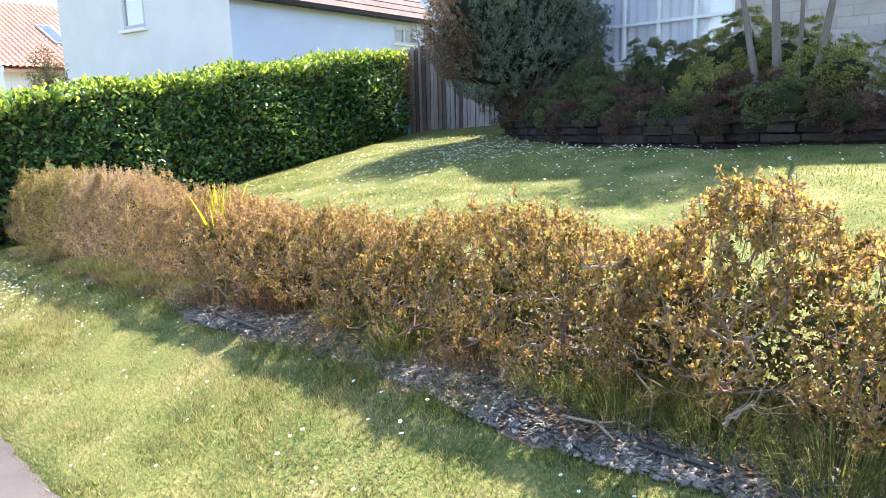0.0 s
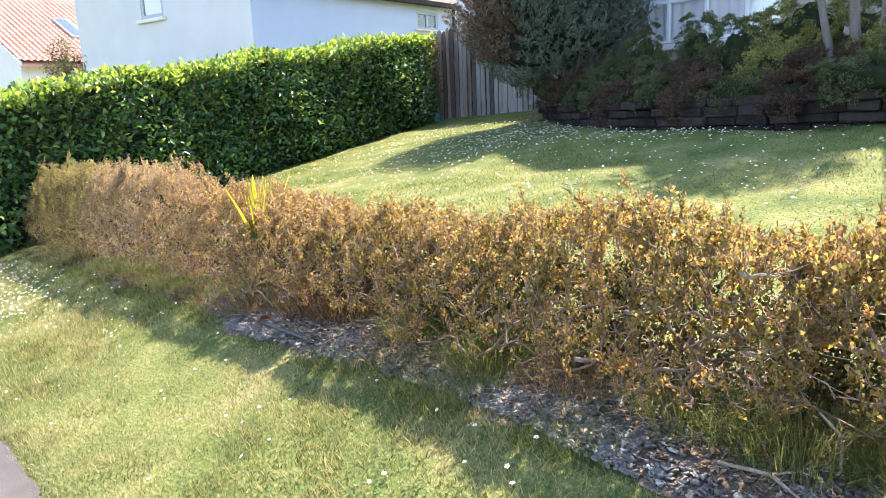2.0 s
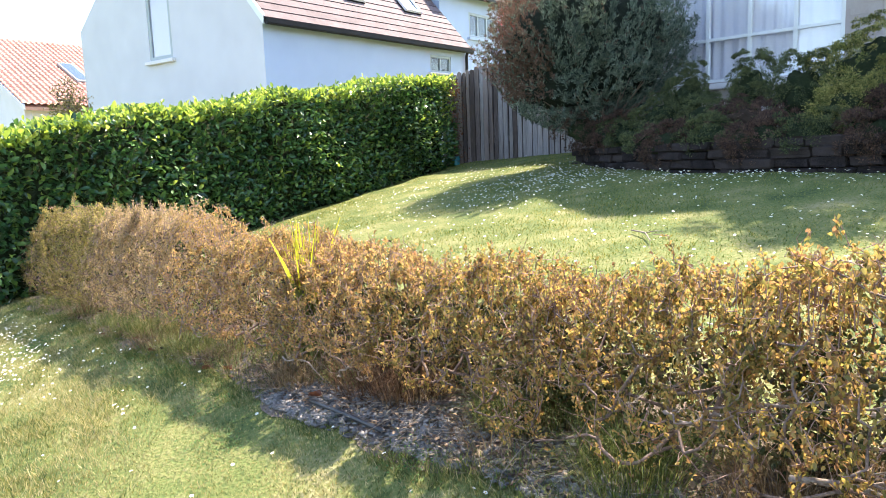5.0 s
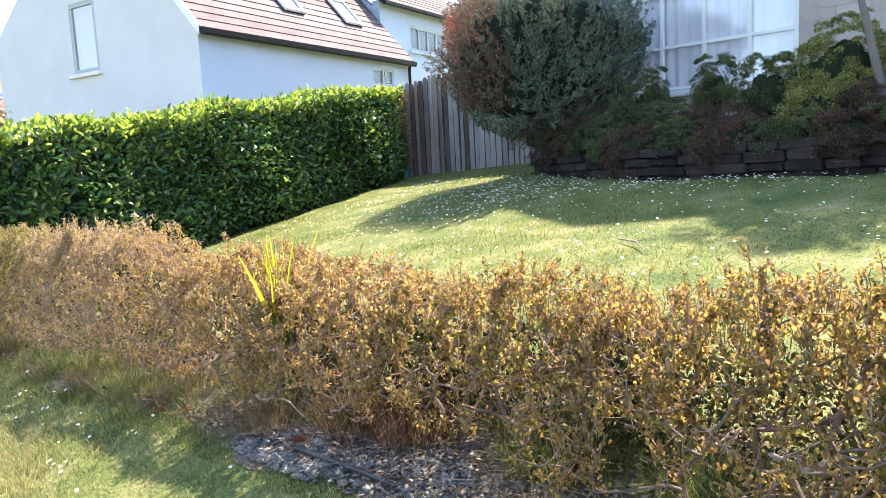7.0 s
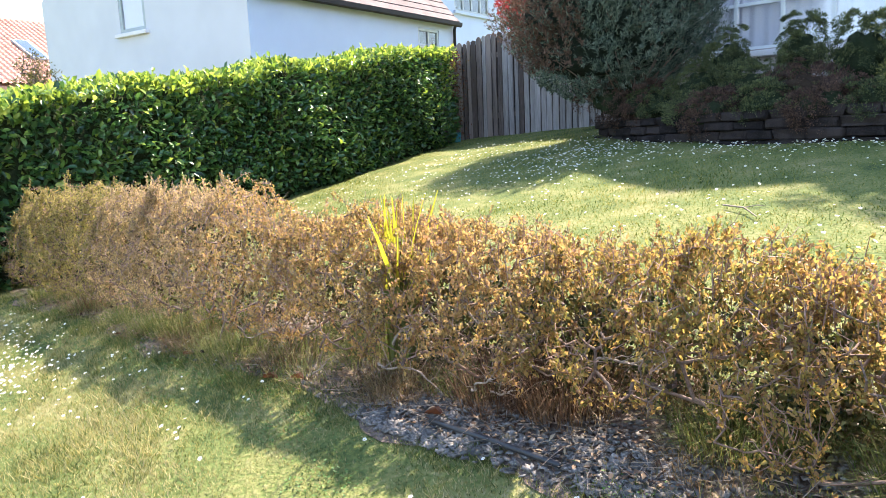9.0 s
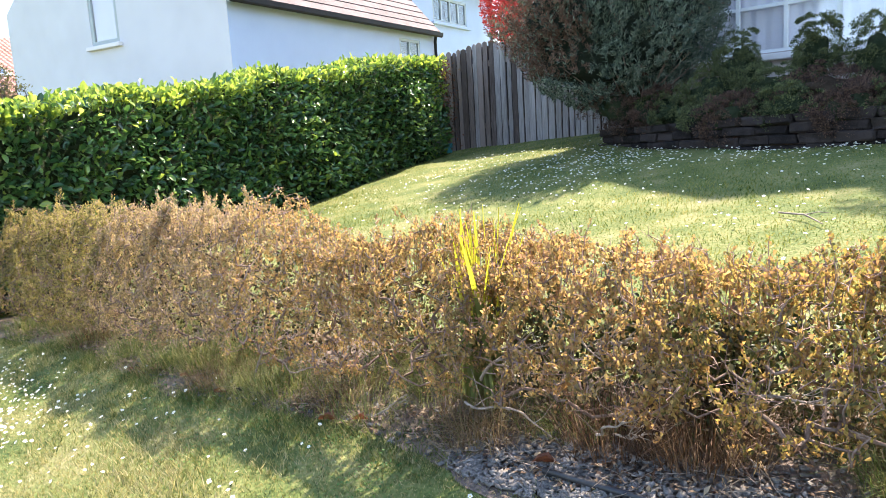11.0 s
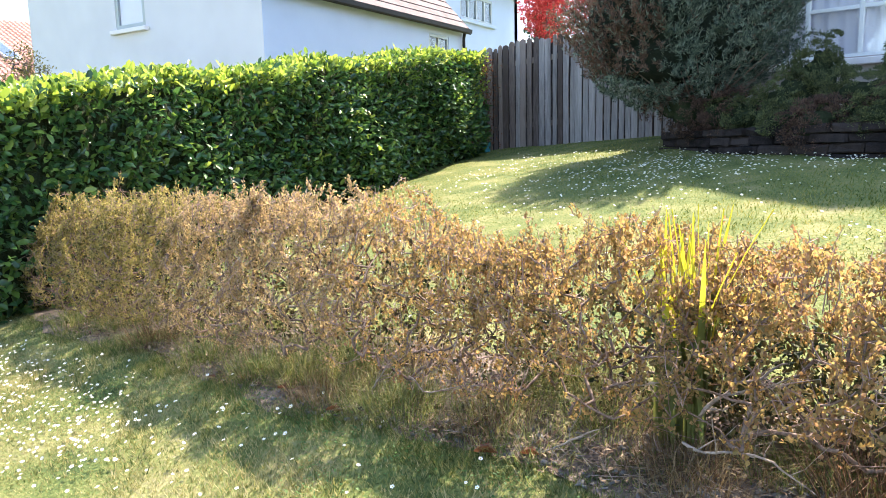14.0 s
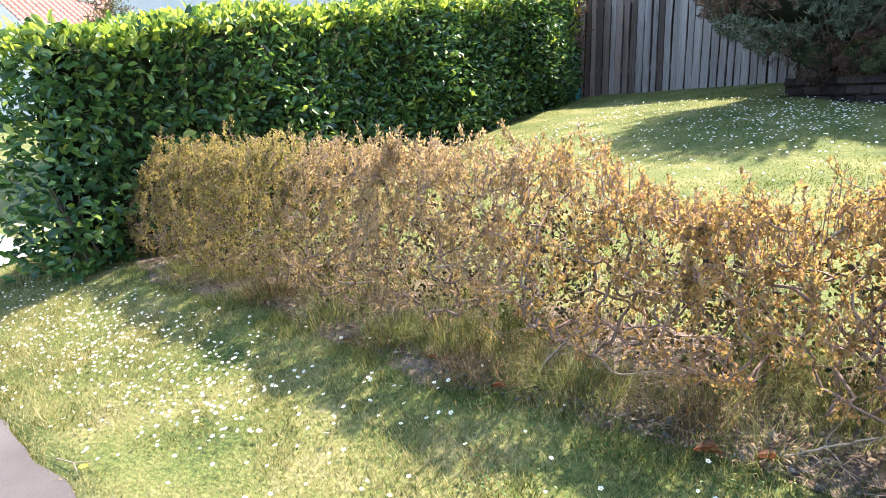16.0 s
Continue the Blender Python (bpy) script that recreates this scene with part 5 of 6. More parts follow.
def bed_shrub(name, c, R, n, m, seed, label, size=0.028, blades=95, lump=0.42, core_mat=None, wide=0.17):
    """A shrub of many little cushions, each a tuft of sprays, over a dark core painted as the shade between them."""
    R = [q * 0.84 for q in R]
    ob = thing(name, (c[0], c[1], c[2] - R[2]), label, "shrub")
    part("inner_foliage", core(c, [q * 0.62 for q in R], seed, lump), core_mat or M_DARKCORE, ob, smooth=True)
    pos, way, r = shell_points(max(40, n // 7), c, R, seed, lump, 0.8)
    k = len(pos)
    ball = 0.055 * r.uniform(0.6, 1.4, k)
    P, W = np.repeat(pos, blades, 0), np.repeat(way, blades, 0)
    out = unit(random_way(k * blades, r) + W * 0.75 + np.array([0, 0, 0.45]))
    P = P + out * (np.repeat(ball, blades) * r.uniform(0.5, 1.1, k * blades))[:, None]
    L = size * r.uniform(0.6, 1.2, k * blades)
    part("foliage", leaves(P, unit(out + random_way(k * blades, r) * 0.5), random_way(k * blades, r), L, L * wide * 1.9, 0.2), m, ob)


bed_shrub("cypress_shrub", (-5.05, 11.05, 1.85), (0.33, 0.33, 0.5), 1500, M_CYPRESS, 51, "dark green cushion cypress in the raised bed")
bed_shrub("cypress_shrub", (-5.35, 10.75, 1.55), (0.4, 0.4, 0.38), 1100, M_CYPRESS, 52, "dark green cushion cypress in the raised bed")
bed_shrub("cypress_shrub", (-4.18, 10.75, 1.85), (0.3, 0.3, 0.52), 1500, M_CYPRESS, 53, "dark green cushion cypress in the raised bed")
bed_shrub("cypress_shrub", (-4.55, 10.35, 1.5), (0.5, 0.38, 0.34), 1100, M_CYPRESS, 54, "dark green cushion cypress in the raised bed")
bed_shrub("heather_shrub", (-4.0, 10.0, 1.45), (0.55, 0.35, 0.3), 900, M_HEATHER, 55, "half-bare brown shrub at the bed's edge", 0.03, 75, 0.35, M_BROWNCORE)
bed_shrub("cypress_shrub", (-3.5, 10.25, 1.75), (0.45, 0.42, 0.48), 1600, M_CYPRESS, 56, "dark green spreading cypress in the raised bed")
bed_shrub("golden_shrub", (-2.75, 10.35, 1.95), (0.68, 0.6, 0.62), 3200, M_GOLDEN, 57, "rounded golden-green shrub in the raised bed")
bed_shrub("golden_shrub", (-1.95, 10.0, 1.85), (0.6, 0.5, 0.5), 2200, M_GOLDEN, 58, "rounded golden-green shrub in the raised bed")
bed_shrub("cypress_shrub", (-2.9, 9.6, 1.5), (0.55, 0.4, 0.36), 1700, M_GOLDEN, 59, "low spreading golden-tipped cypress over the wall")
bed_shrub("heather_shrub", (-2.35, 9.35, 1.5), (0.42, 0.3, 0.28), 900, M_HEATHER, 60, "low dull brown shrub over the wall", 0.03, 75, 0.35, M_BROWNCORE)
bed_shrub("golden_shrub", (-1.5, 9.35, 1.65), (0.6, 0.42, 0.42), 2200, M_GOLDEN, 61, "yellow-green spreading shrub over the wall")
bed_shrub("golden_shrub", (-0.5, 9.5, 1.8), (0.65, 0.5, 0.55), 1800, M_GOLDEN, 62, "yellow-green spreading shrub over the wall")
bed_shrub("heather_shrub", (-3.45, 9.6, 1.3), (0.25, 0.2, 0.22), 420, M_HEATHER, 63, "small dull brown shrub over the wall", 0.03, 75, 0.35, M_BROWNCORE)
bed_shrub("heather_shrub", (-4.9, 10.2, 1.3), (0.4, 0.25, 0.22), 420, M_HEATHER, 64, "half-bare brown shrub at the bed's edge", 0.03, 75, 0.35, M_BROWNCORE)

TRAIL = "dull red-brown shrub trailing over the block wall"
for k, (x, y, z, a, b, m, lab) in enumerate(((-6.55, 11.0, 1.5, 0.6, 0.42, M_HEATHER, "dark red-brown shrub under the conifer"), (-6.1, 10.85, 1.4, 0.45, 0.3, M_HEATHER, TRAIL), (-5.0, 10.0, 1.22, 0.4, 0.26, M_HEATHER, TRAIL), (-3.75, 9.45, 1.25, 0.4, 0.28, M_HEATHER, TRAIL), (-2.6, 9.1, 1.28, 0.36, 0.26, M_HEATHER, TRAIL), (-1.3, 8.95, 1.32, 0.4, 0.28, M_HEATHER, TRAIL), (-0.6, 8.95, 1.3, 0.34, 0.24, M_HEATHER, TRAIL), (-5.9, 10.75, 1.35, 0.45, 0.26, M_CYPRESS, "dark shrub trailing over the block wall"), (-5.3, 10.25, 1.28, 0.42, 0.22, M_CYPRESS, "dark shrub trailing over the block wall"), (-4.3, 9.75, 1.3, 0.45, 0.24, M_CYPRESS, "dark shrub trailing over the block wall"), (-3.2, 9.3, 1.32, 0.4, 0.22, M_CYPRESS, "dark shrub trailing over the block wall"), (-1.9, 8.95, 1.4, 0.5, 0.24, M_CYPRESS, "dark shrub trailing over the block wall"))):
    bed_shrub("trailing_shrub", (x, y, z), (a, 0.32, b), 900, m, 170 + k, lab)

# many-stemmed tree in the bed
stems = thing("multi_stem_tree", (-2.3, 10.0, 1.4), "tree with four smooth pale grey stems in the raised bed", "tree")
for a, b, w in (((-2.35, 10.0), (-2.66, 10.12), 0.06), ((-2.14, 9.9), (-2.26, 9.94), 0.075), ((-1.93, 9.8), (-1.94, 9.8), 0.04), ((-1.8, 9.75), (-1.6, 9.66), 0.06)):
    path = [(a[0] + 0.1 + (b[0] - a[0]) * t * 1.1, a[1] - 0.5 + (b[1] - a[1]) * t * 1.1, 1.3 + 1.5 * t + 0.02 * math.sin(9 * t)) for t in (0, 0.25, 0.5, 0.75, 1.0, 1.5, 2.2)]
    part("stem", tubes([path], [[w * (0.88 - 0.1 * k) for k in range(7)]], 9), M_TRUNK, stems, smooth=True)
sr = np.random.default_rng(70)
sp = np.array([-2.6, 10.25, 4.6]) + random_way(7000, sr) * np.array([1.1, 0.95, 0.6]) * sr.random((7000, 1)) ** 0.4
sp = sp[np.sin(sp[:, 0] * 6 + 2 * np.sin(sp[:, 1] * 5)) + np.sin(sp[:, 2] * 8 + sp[:, 1] * 7) > -0.1]
n = len(sp)
part("crown", leaves(sp, random_way(n, sr), random_way(n, sr), sr.uniform(0.07, 0.12, n), sr.uniform(0.035, 0.055, n), 0.2, True), M_GOLDEN, stems)

# beyond the fence: crimson tree, dark column, twiggy bush
acer = thing("acer_tree", (-11.3, 17.0, 1.0), "crimson-leaved small tree behind the fence", "tree")
ar = np.random.default_rng(80)
part("trunk", tubes([[(-11.2, 17.1, 1.0), (-11.25, 17.0, 2.6), (-11.2, 17.0, 4.3)]], [[0.07, 0.06, 0.02]], 6), M_BARK, acer)
ap = np.array([-11.0, 17.0, 4.3]) + random_way(8500, ar) * np.array([0.95, 0.7, 0.95]) * ar.random((8500, 1)) ** 0.33
ap = ap[np.sin(ap[:, 0] * 7 + 2 * ap[:, 2]) * np.sin(ap[:, 2] * 6 + ap[:, 1] * 4) > -1.5]
part("crown", leaves(ap, random_way(len(ap), ar) + np.array([0, 0, -0.2]), random_way(len(ap), ar), ar.uniform(0.04, 0.08, len(ap)), ar.uniform(0.03, 0.05, len(ap))), M_ACER, acer)
bed_shrub("column_cypress", (-12.0, 18.6, 3.6), (0.42, 0.42, 2.6), 1800, M_CYPRESS, 81, "dark green columnar cypress behind the fence", 0.09, 50)
bush = thing("bare_bush", (-19.0, 9.1, 0.5), "twiggy grey-green bush behind the laurel hedge", "shrub")
br = np.random.default_rng(82)
bp_ = np.array([-19.0, 9.1, 2.45]) + random_way(300, br) * np.array([0.5, 0.5, 0.75]) * br.random((300, 1)) ** 0.5
nodes_, parent_, tips_ = grow([np.array([-19.0, 9.1, 0.5])], bp_, br)
part("branches", skeleton_mesh(nodes_, parent_, 0.004, 0.4, 0, 1, 3, 0.04), M_BARK, bush)
bq = np.repeat(nodes_[tips_], 6, 0) + br.normal(size=(1800, 3)) * 0.05
part("foliage", leaves(bq, random_way(1800, br) + np.array([0, 0, 0.6]), random_way(1800, br), br.uniform(0.05, 0.09, 1800), br.uniform(0.02, 0.03, 1800)), M_LEAF_OLIVE, bush)


# ---- grass, daisies, chips, litter ----
def blades(name, n, ulim, vlim, height, width, seed, label, material=M_BLADE, keep=None):
    r = np.random.default_rng(seed)
    u, v = r.uniform(*ulim, n), r.uniform(*vlim, n)
    ok = np.ones(n, bool) if keep is None else keep(u, v, r)
    u, v = u[ok], v[ok]
    n = len(u)
    foot = on_ground(u, v, -0.004)
    patch = 0.75 + 0.35 * np.sin(u * 1.7 + np.sin(v * 2.1)) * np.sin(v * 1.3 + u * 0.4)
    h = height * r.uniform(0.5, 1.25, n) * patch
    a = r.uniform(0, 2 * np.pi, n)
    lean = np.stack([np.cos(a), np.sin(a), np.zeros(n)], 1) * (h * r.uniform(0.2, 1.1, n))[:, None]
    b = r.uniform(0, 2 * np.pi, n)
    side = np.stack([np.cos(b), np.sin(b), np.zeros(n)], 1) * (width * r.uniform(0.6, 1.3, n))[:, None] * 0.5
    tip = foot + lean + np.array([0, 0, 1]) * h[:, None]
    me = mesh_of(name, np.stack([foot - side, foot + side, tip], 1).reshape(-1, 3), np.arange(n * 3).reshape(-1, 3))
    return tagged(part(name, me, material), label, "grass", kind="stuff")


blades("grass", 170000, (0.0, 13.2), (1.02, 2.8), 0.028, 0.0055, 500, "short mown verge grass, yellow-green", keep=lambda u, v, r: (v < wavy(u) + 0.09 * np.abs(r.normal(size=len(u)))) | ((u > 5.8) & (v < 2.75) & (np.sin(u * 4.3 + 1.5 * np.sin(v * 6)) + 0.4 * r.normal(size=len(u)) > 0.1)))
blades("grass", 200000, (-1.0, 14.2), (3.0, 12.2), 0.03, 0.009, 501, "mown lawn grass behind the low hedge", M_LAWN_BLADE, keep=lambda u, v, r: (to_xy(u, v)[0] > -11.1) & (r.random(len(u)) < np.clip(1.3 - v * 0.07, 0.3, 1)))


blades("grass", 60000, (0.0, 13.2), (1.05, 2.7), 0.052, 0.0065, 502, "coarser clumps in the verge grass", keep=lambda u, v, r: (v < wavy(u) + 0.06) & (np.sin(u * 6.1 + 2 * np.sin(v * 5)) * np.sin(v * 7.3 - u * 1.9) > 0.25))
blades("grass", 45000, (0.0, 13.2), (1.05, 2.7), 0.04, 0.006, 503, "dry straw-coloured blades in the verge", M_STRAW_LAWN, keep=lambda u, v, r: np.sin(u * 3.3 - 2 * np.sin(v * 3.1)) * np.sin(v * 4.9 + u * 1.1) > 0.2)


blades("grass", 42000, (0.0, 12.0), (2.3, 2.85), 0.075, 0.005, 504, "longer grass creeping over the bed's edge", M_TUFT, keep=lambda u, v, r: (v < 2.46 + 0.26 * np.clip(np.sin(u * 3.7) * np.sin(u * 1.3 + 1), 0, 1) + 0.07 * r.normal(size=len(u)) + np.where(u > 5.3, 0.12, 0)) & (np.sin(u * 8 + 3 * v) > -0.2))


blades("grass", 30000, (0.0, 12.0), (2.25, 2.6), 0.045, 0.005, 505, "ragged grass along the bed's edge", keep=lambda u, v, r: np.abs(v - wavy(u)) < 0.05 * np.abs(r.normal(size=len(u))))


# broad-leaved clover patches in the verge; the first three stand for dappled shade
kr = np.random.default_rng(520)
ku, kv = [], []
for u, v, w in ((2.7, 1.85, 0.12), (2.9, 1.85, 0.1), (2.4, 1.9, 0.1), (4.0, 2.38, 0.08), (7.6, 2.3, 0.1), (7.1, 2.35, 0.09), (6.5, 2.35, 0.09), (8.2, 2.25, 0.12), (6.9, 2.3, 0.12), (6.0, 2.35, 0.08), (5.6, 2.2, 0.1), (3.4, 2.3, 0.1), (3.0, 2.35, 0.08), (6.7, 2.05, 0.1), (5.1, 2.05, 0.1), (8.7, 2.0, 0.1)):
    ku.append(u + kr.normal(size=130) * w)
    kv.append(v + kr.normal(size=130) * w * 0.8)
ku, kv = np.concatenate(ku), np.concatenate(kv)
n = len(ku)
tagged(part("clover", leaves(on_ground(ku, kv, 0.0) + np.array([0, 0, 1]) * kr.uniform(0.012, 0.035, n)[:, None], unit(kr.normal(size=(n, 3)) * np.array([1, 1, 0.25]) + np.array([0, 0, 0.15])), np.tile([0.05, 0.1, 1.0], (n, 1)), kr.uniform(0.008, 0.016, n), kr.uniform(0.007, 0.013, n), 0.2, True, (0.34, 0.5)), M_CLOVER_SHADE), "dark green clover patches, some standing for dappled shade, in the verge grass", "clover", kind="stuff")


def daisies(name, pts, seed, label, size):
    """Open daisies: a ring of white petals round a yellow eye on a short stalk."""
    r = np.random.default_rng(seed)
    n = len(pts)
    c = pts + np.array([0, 0, 1]) * r.uniform(0.03, 0.055, n)[:, None]
    s = size * r.uniform(0.75, 1.2, n)
    tilt = unit(np.array([0.05, -0.25, 1]) + r.normal(size=(n, 3)) * 0.22)
    ax = unit(np.cross(tilt, [1, 0, 0.01]))
    ay = np.cross(tilt, ax)
    k = 10
    ang = np.arange(k) * 2 * np.pi / k
    wob = np.where(np.arange(k) % 2 == 0, 1.0, 0.72)
    ring = c[:, None, :] + (s[:, None, None] * wob[None, :, None]) * (ax[:, None, :] * np.cos(ang)[None, :, None] + ay[:, None, :] * np.sin(ang)[None, :, None]) + tilt[:, None, :] * (s * 0.25)[:, None, None]
    V = np.concatenate([c[:, None, :], ring], 1).reshape(-1, 3)
    i = np.arange(n)[:, None, None] * (k + 1)
    j = np.arange(k)[None, :, None]
    F = np.concatenate([i + 0 * j, i + 1 + j, i + 1 + (j + 1) % k], -1).reshape(-1, 3)
    ob = tagged(part(name, mesh_of(name, V, F), M_PETAL), label, "flower", kind="stuff")
    e = c + tilt * (s * 0.12)[:, None]
    er = s * 0.3
    ringe = e[:, None, :] + er[:, None, None] * (ax[:, None, :] * np.cos(ang[::2])[None, :, None] + ay[:, None, :] * np.sin(ang[::2])[None, :, None])
    V = np.concatenate([(e + tilt * (s * 0.16)[:, None])[:, None, :], ringe], 1).reshape(-1, 3)
    i, j = np.arange(n)[:, None, None] * 6, np.arange(5)[None, :, None]
    F = np.concatenate([i + 0 * j, i + 1 + j, i + 1 + (j + 1) % 5], -1).reshape(-1, 3)
    part("flower_eye", mesh_of("eyes", V, F), M_EYE, ob)


dr = np.random.default_rng(90)
def cluster(n, cu, cv, su, sv):
    return on_ground(cu + dr.normal(size=n) * su, np.clip(cv + dr.normal(size=n) * sv, 1.12, 13))
verge_pts = np.concatenate([cluster(330, 9.2, 1.75, 0.75, 0.25), cluster(260, 10.4, 1.6, 0.7, 0.3), cluster(70, 8.3, 1.7, 0.35, 0.15), cluster(60, 12.0, 1.7, 0.7, 0.3), cluster(40, 7.4, 2.0, 0.8, 0.3), on_ground(dr.uniform(0.5, 9, 80), dr.uniform(1.15, 2.4, 80))])
daisies("daisies", verge_pts, 91, "white daisies in the verge", 0.0105)
lawn_pts = np.concatenate([cluster(620, 8.0, 8.5, 0.7, 0.75), cluster(300, 5.5, 8.3, 0.9, 0.3), cluster(70, 10.7, 9.0, 0.6, 0.9), on_ground(dr.uniform(2, 11.5, 900), dr.uniform(4.5, 10, 900))])
lawn_pts = lawn_pts[(lawn_pts[:, 0] > -10.7)]
wx = np.array([p[0] for p in WALL]); wy = np.array([p[1] for p in WALL])
lawn_pts = lawn_pts[(lawn_pts[:, 1] < np.interp(lawn_pts[:, 0], np.sort(wx[1:]), wy[1:][np.argsort(wx[1:])]) - 0.1) | (lawn_pts[:, 0] < -6.9)]
daisies("daisies", lawn_pts, 92, "white daisies scattered over the lawn", 0.0135)


# slate chippings: near ones are parts of the bed, the rest lie in one mesh
cr = np.random.default_rng(95)
def chip_shape(r, size):
    a, b, c = size * r.uniform(0.6, 1.2), size * r.uniform(0.4, 0.8), size * r.uniform(0.12, 0.3)
    v = np.array([(x, y, z) for z in (-1, 1) for x, y in ((-1, -1), (1, -1), (1, 1), (-1, 1))], float) * (a / 2, b / 2, c / 2)
    return v + r.normal(size=(8, 3)) * size * 0.09
CHIP_F = np.array([(0, 3, 2, 1), (4, 5, 6, 7), (0, 1, 5, 4), (1, 2, 6, 5), (2, 3, 7, 6), (3, 0, 4, 7)])
def chip_rot(r):
    m = Euler((r.normal() * 0.3, r.normal() * 0.3, r.uniform(0, 6.28))).to_matrix()
    return m
chip_meshes = []
for k in range(12):
    me = mesh_of("slate_chip", chip_shape(cr, 0.031), CHIP_F)
    me.materials.append(M_SLATE)
    chip_meshes.append(me)
def chip_place(r, lo, hi):
    u = r.uniform(lo, hi)
    v = 2.42 + abs(r.normal()) * 0.2 + 0.05 * math.sin(u * 2.3)
    if math.sin(u * 5.3 + 4 * v) * math.sin(u * 2.1 - 6 * v) > 0.3 and r.random() < 0.75:
        return chip_place(r, lo, hi)
    return on_ground(u, v, 0.014)
for k in range(290):
    ob = new("slate_chip", chip_meshes[k % 12])
    ob.parent = bed
    ob.location = chip_place(cr, 1.4, 3.6)
    ob.rotation_euler = (cr.normal() * 0.3, cr.normal() * 0.3, cr.uniform(0, 6.28))
    s = cr.uniform(0.7, 1.3)
    ob.scale = (s, s, s)
V, F = [], []
for k in range(7000):
    lo, hi = (0.2, 5.4) if k < 6800 else (5.4, 8.3)
    p = chip_place(cr, lo, hi)
    m = np.array(chip_rot(cr))
    V.append(chip_shape(cr, cr.uniform(0.016, 0.036)) @ m.T + p)
    F.append(CHIP_F + 8 * k)
tagged(part("slate_chippings", mesh_of("slate_chippings", np.concatenate(V), np.concatenate(F)), M_SLATE), "grey slate chippings under the hedge", "gravel", kind="stuff")

# fallen leaves and twigs on the bed
n = 5200
lu, lv = cr.uniform(0, 11, n), 2.46 + np.abs(cr.normal(size=n)) * 0.27
lp = on_ground(lu, lv, 0.02)
tagged(part("leaf_litter", leaves(lp, random_way(n, cr) * np.array([1, 1, 0.3]), np.tile([0.1, 0.1, 1.0], (n, 1)), cr.uniform(0.016, 0.045, n), cr.uniform(0.01, 0.024, n)), M_LITTER), "brown fallen leaves under the hedge", "leaves", kind="stuff")
n = 900
lu, lv = cr.uniform(0, 11, n), 2.5 + np.abs(cr.normal(size=n)) * 0.22
lp = on_ground(lu, lv, 0.02)
tw = unit(cr.normal(size=(n, 3)) * np.array([1, 1, 0.12]))
tagged(part("twig_litter", tubes([[p, p + w * 0.5 * l + cr.normal(size=3) * 0.006, p + w * l] for p, w, l in zip(lp, tw, cr.uniform(0.06, 0.22, n))], [[0.002, 0.0018, 0.001]] * n, 3), M_LICHEN), "dry twigs lying under the hedge", "twigs", kind="stuff")


# irrigation pipe and single items
def pipe(points, label):
    ob = thing("irrigation_pipe", points[0], label, "pipe")
    part("hose", tubes([points], [[0.002] + [0.0125] * (len(points) - 2) + [0.002]], 10), M_RUBBER, ob, smooth=True)
pipe([tuple(on_ground(4.98 - s, 2.5 - 0.047 * s, 0.03)) for s in [0.0, 0.003] + [0.075 * k for k in range(1, 10)] + [0.678]], "black plastic pipe lying on the slate chippings")
pipe([tuple(on_ground(1.58 - s, 2.53, 0.026)) for s in (0.0, 0.003, 0.08, 0.16, 0.24, 0.32, 0.323)], "black plastic pipe half buried in the bed")
def stick(a, b, w, label):
    ob = thing("stick", a, label, "stick")
    a, b = np.array(a), np.array(b)
    mid = (a + b) / 2 + np.array([0.03, 0.02, 0.02])
    part("wood", tubes([[a, mid, b], [mid, mid + np.array([0.08, 0.04, 0.015]), mid + np.array([0.14, 0.03, 0.01])]], [[w, w, w * 0.6], [w * 0.7, w * 0.5, w * 0.3]], 6), M_LICHEN, ob, smooth=True)
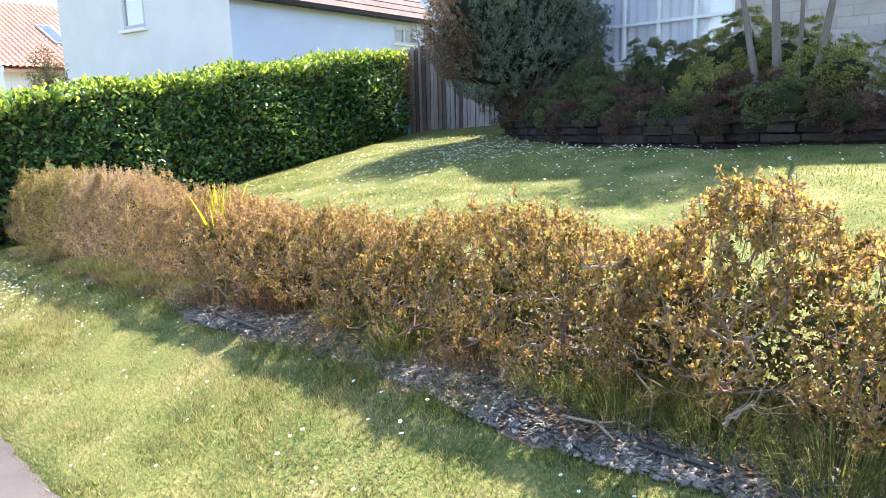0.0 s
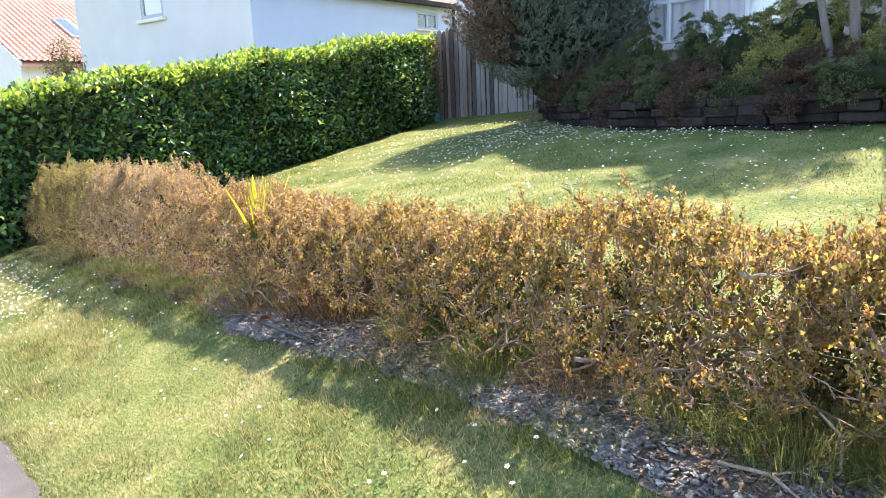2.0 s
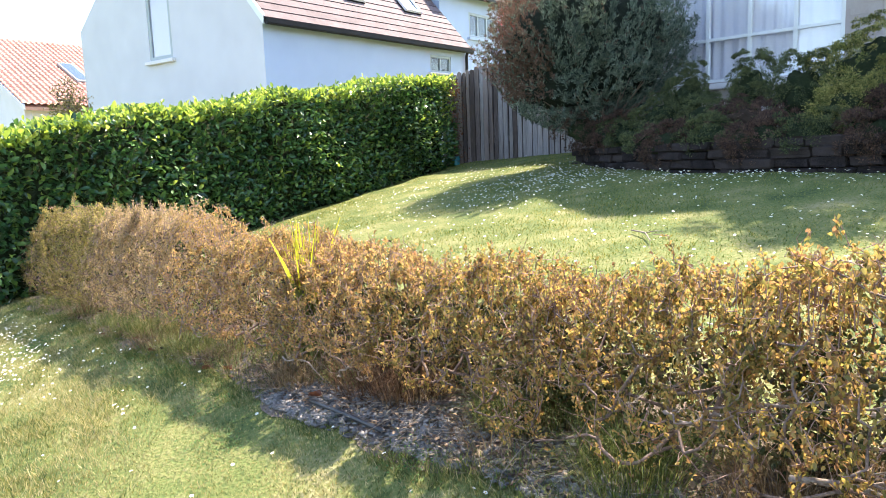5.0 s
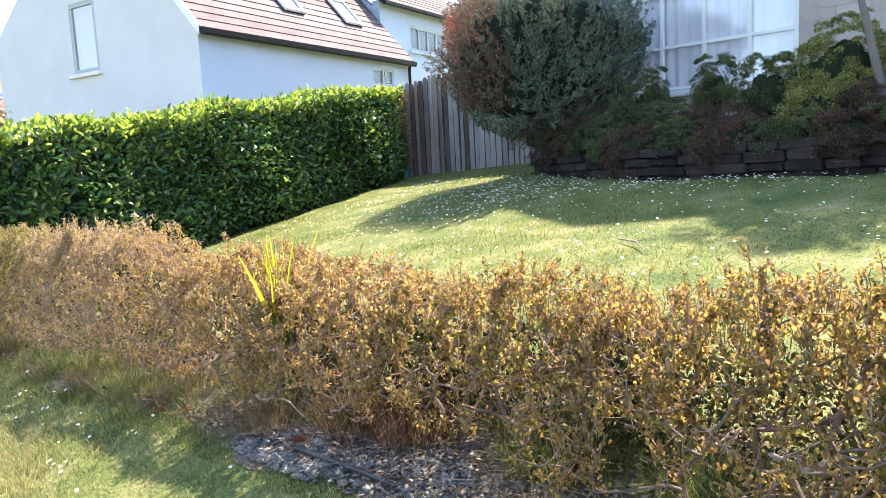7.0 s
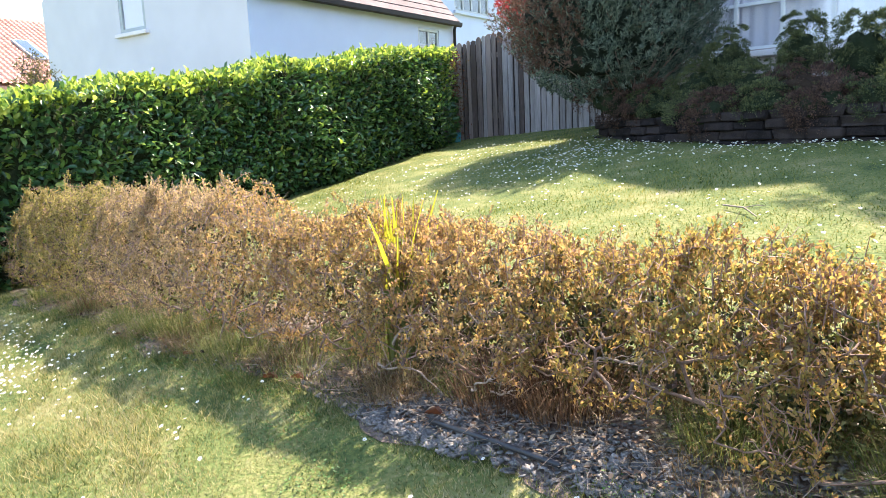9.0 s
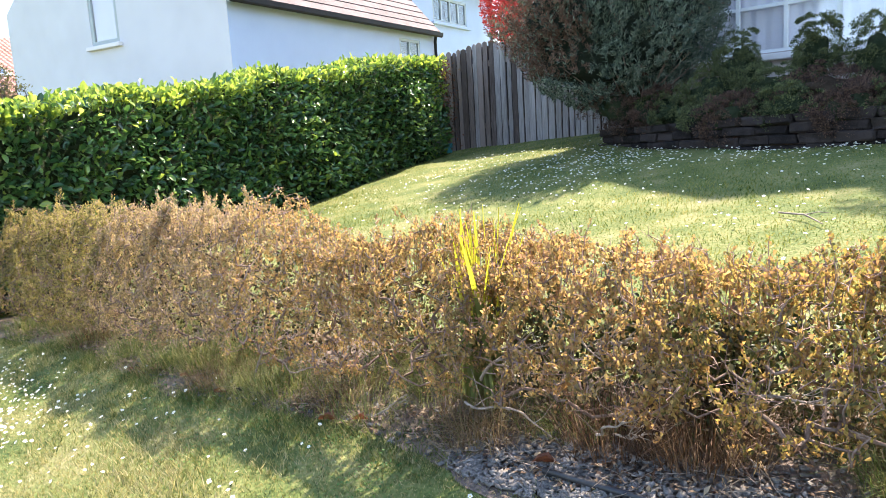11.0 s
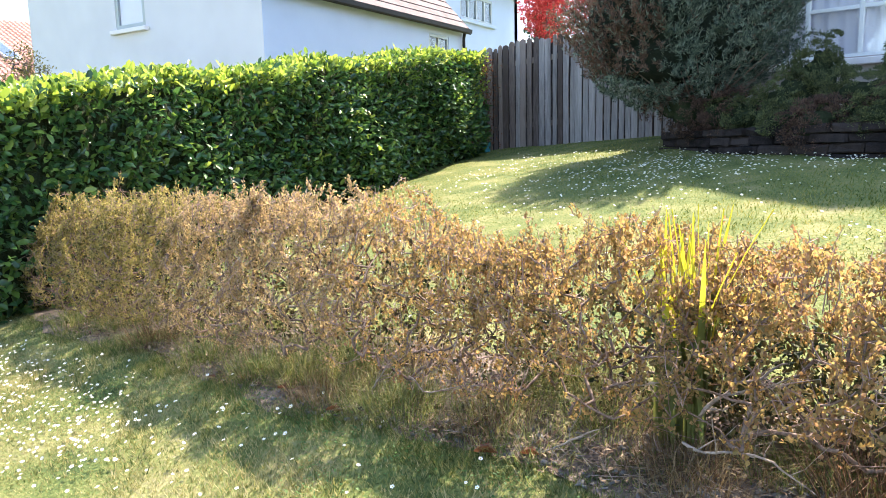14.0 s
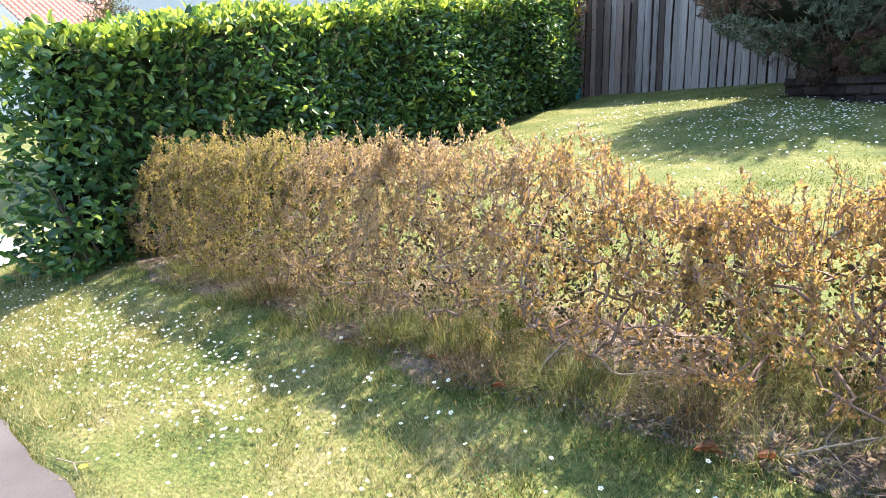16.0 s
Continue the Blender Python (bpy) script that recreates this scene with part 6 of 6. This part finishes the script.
stick(tuple(on_ground(5.2, 5.86, 0.03)), tuple(on_ground(4.84, 5.56, 0.03)), 0.007, "grey fallen twig on the lawn")
stick(tuple(on_ground(1.95, 2.56, 0.02)), tuple(on_ground(1.66, 2.5, 0.03)), 0.007, "thin bleached twig on the chippings")
stick(tuple(on_ground(1.62, 2.68, 0.02)), tuple(np.array(on_ground(1.7, 2.7, 0.2))), 0.006, "bleached dead stem standing in the grass")
def dead_leaf(u, v, size, seed):
    r = np.random.default_rng(seed)
    p = on_ground(u, v, 0.03)
    ob = thing("dead_leaf", p, "curled brown fallen leaf on the bed", "leaf", "fallen leaves")
    part("blade", leaves(np.array([p]), np.array([[1, 0.3, 0.2]]), np.array([[0.1, 0.2, 1.0]]), [size], [size * 0.6], 0.4, True), M_RUSSET, ob)
for k, (u, v, s) in enumerate(((5.05, 2.53, 0.09), (6.02, 2.5, 0.08), (7.1, 2.42, 0.08), (7.55, 2.46, 0.06), (6.2, 2.44, 0.1), (1.9, 2.62, 0.09), (1.85, 2.82, 0.1), (8.15, 2.4, 0.05))):
    dead_leaf(u, v, s, 600 + k)
# teal tub at the hedge's far end
tub = thing("plastic_tub", (-11.08, 13.66, 0.9), "small teal plastic tub by the fence", "tub")
part("tub_body", tubes([[(-11.08, 13.66, 0.86), (-11.08, 13.66, 0.9), (-11.08, 13.66, 1.1), (-11.08, 13.66, 1.11)]], [[0.07, 0.08, 0.1, 0.09]], 14), M_TEAL, tub, smooth=True)
# wooden peg at the pavement's edge with a dandelion
dand = thing("dandelion", on_ground(8.35, 1.14), "yellow dandelion at the pavement's edge", "flower")
dp_ = on_ground(8.35, 1.14, 0.03)
part("flower_head", leaves(np.repeat([dp_], 14, 0), np.stack([np.cos(np.arange(14) * 0.45), np.sin(np.arange(14) * 0.45), np.full(14, 0.25)], 1), np.tile([0, 0, 1.0], (14, 1)), np.full(14, 0.022), np.full(14, 0.01)), M_EYE, dand)
stick(tuple(on_ground(8.6, 1.09, 0.015)), tuple(on_ground(8.33, 1.11, 0.015)), 0.003, "thin bleached stick at the pavement's edge")
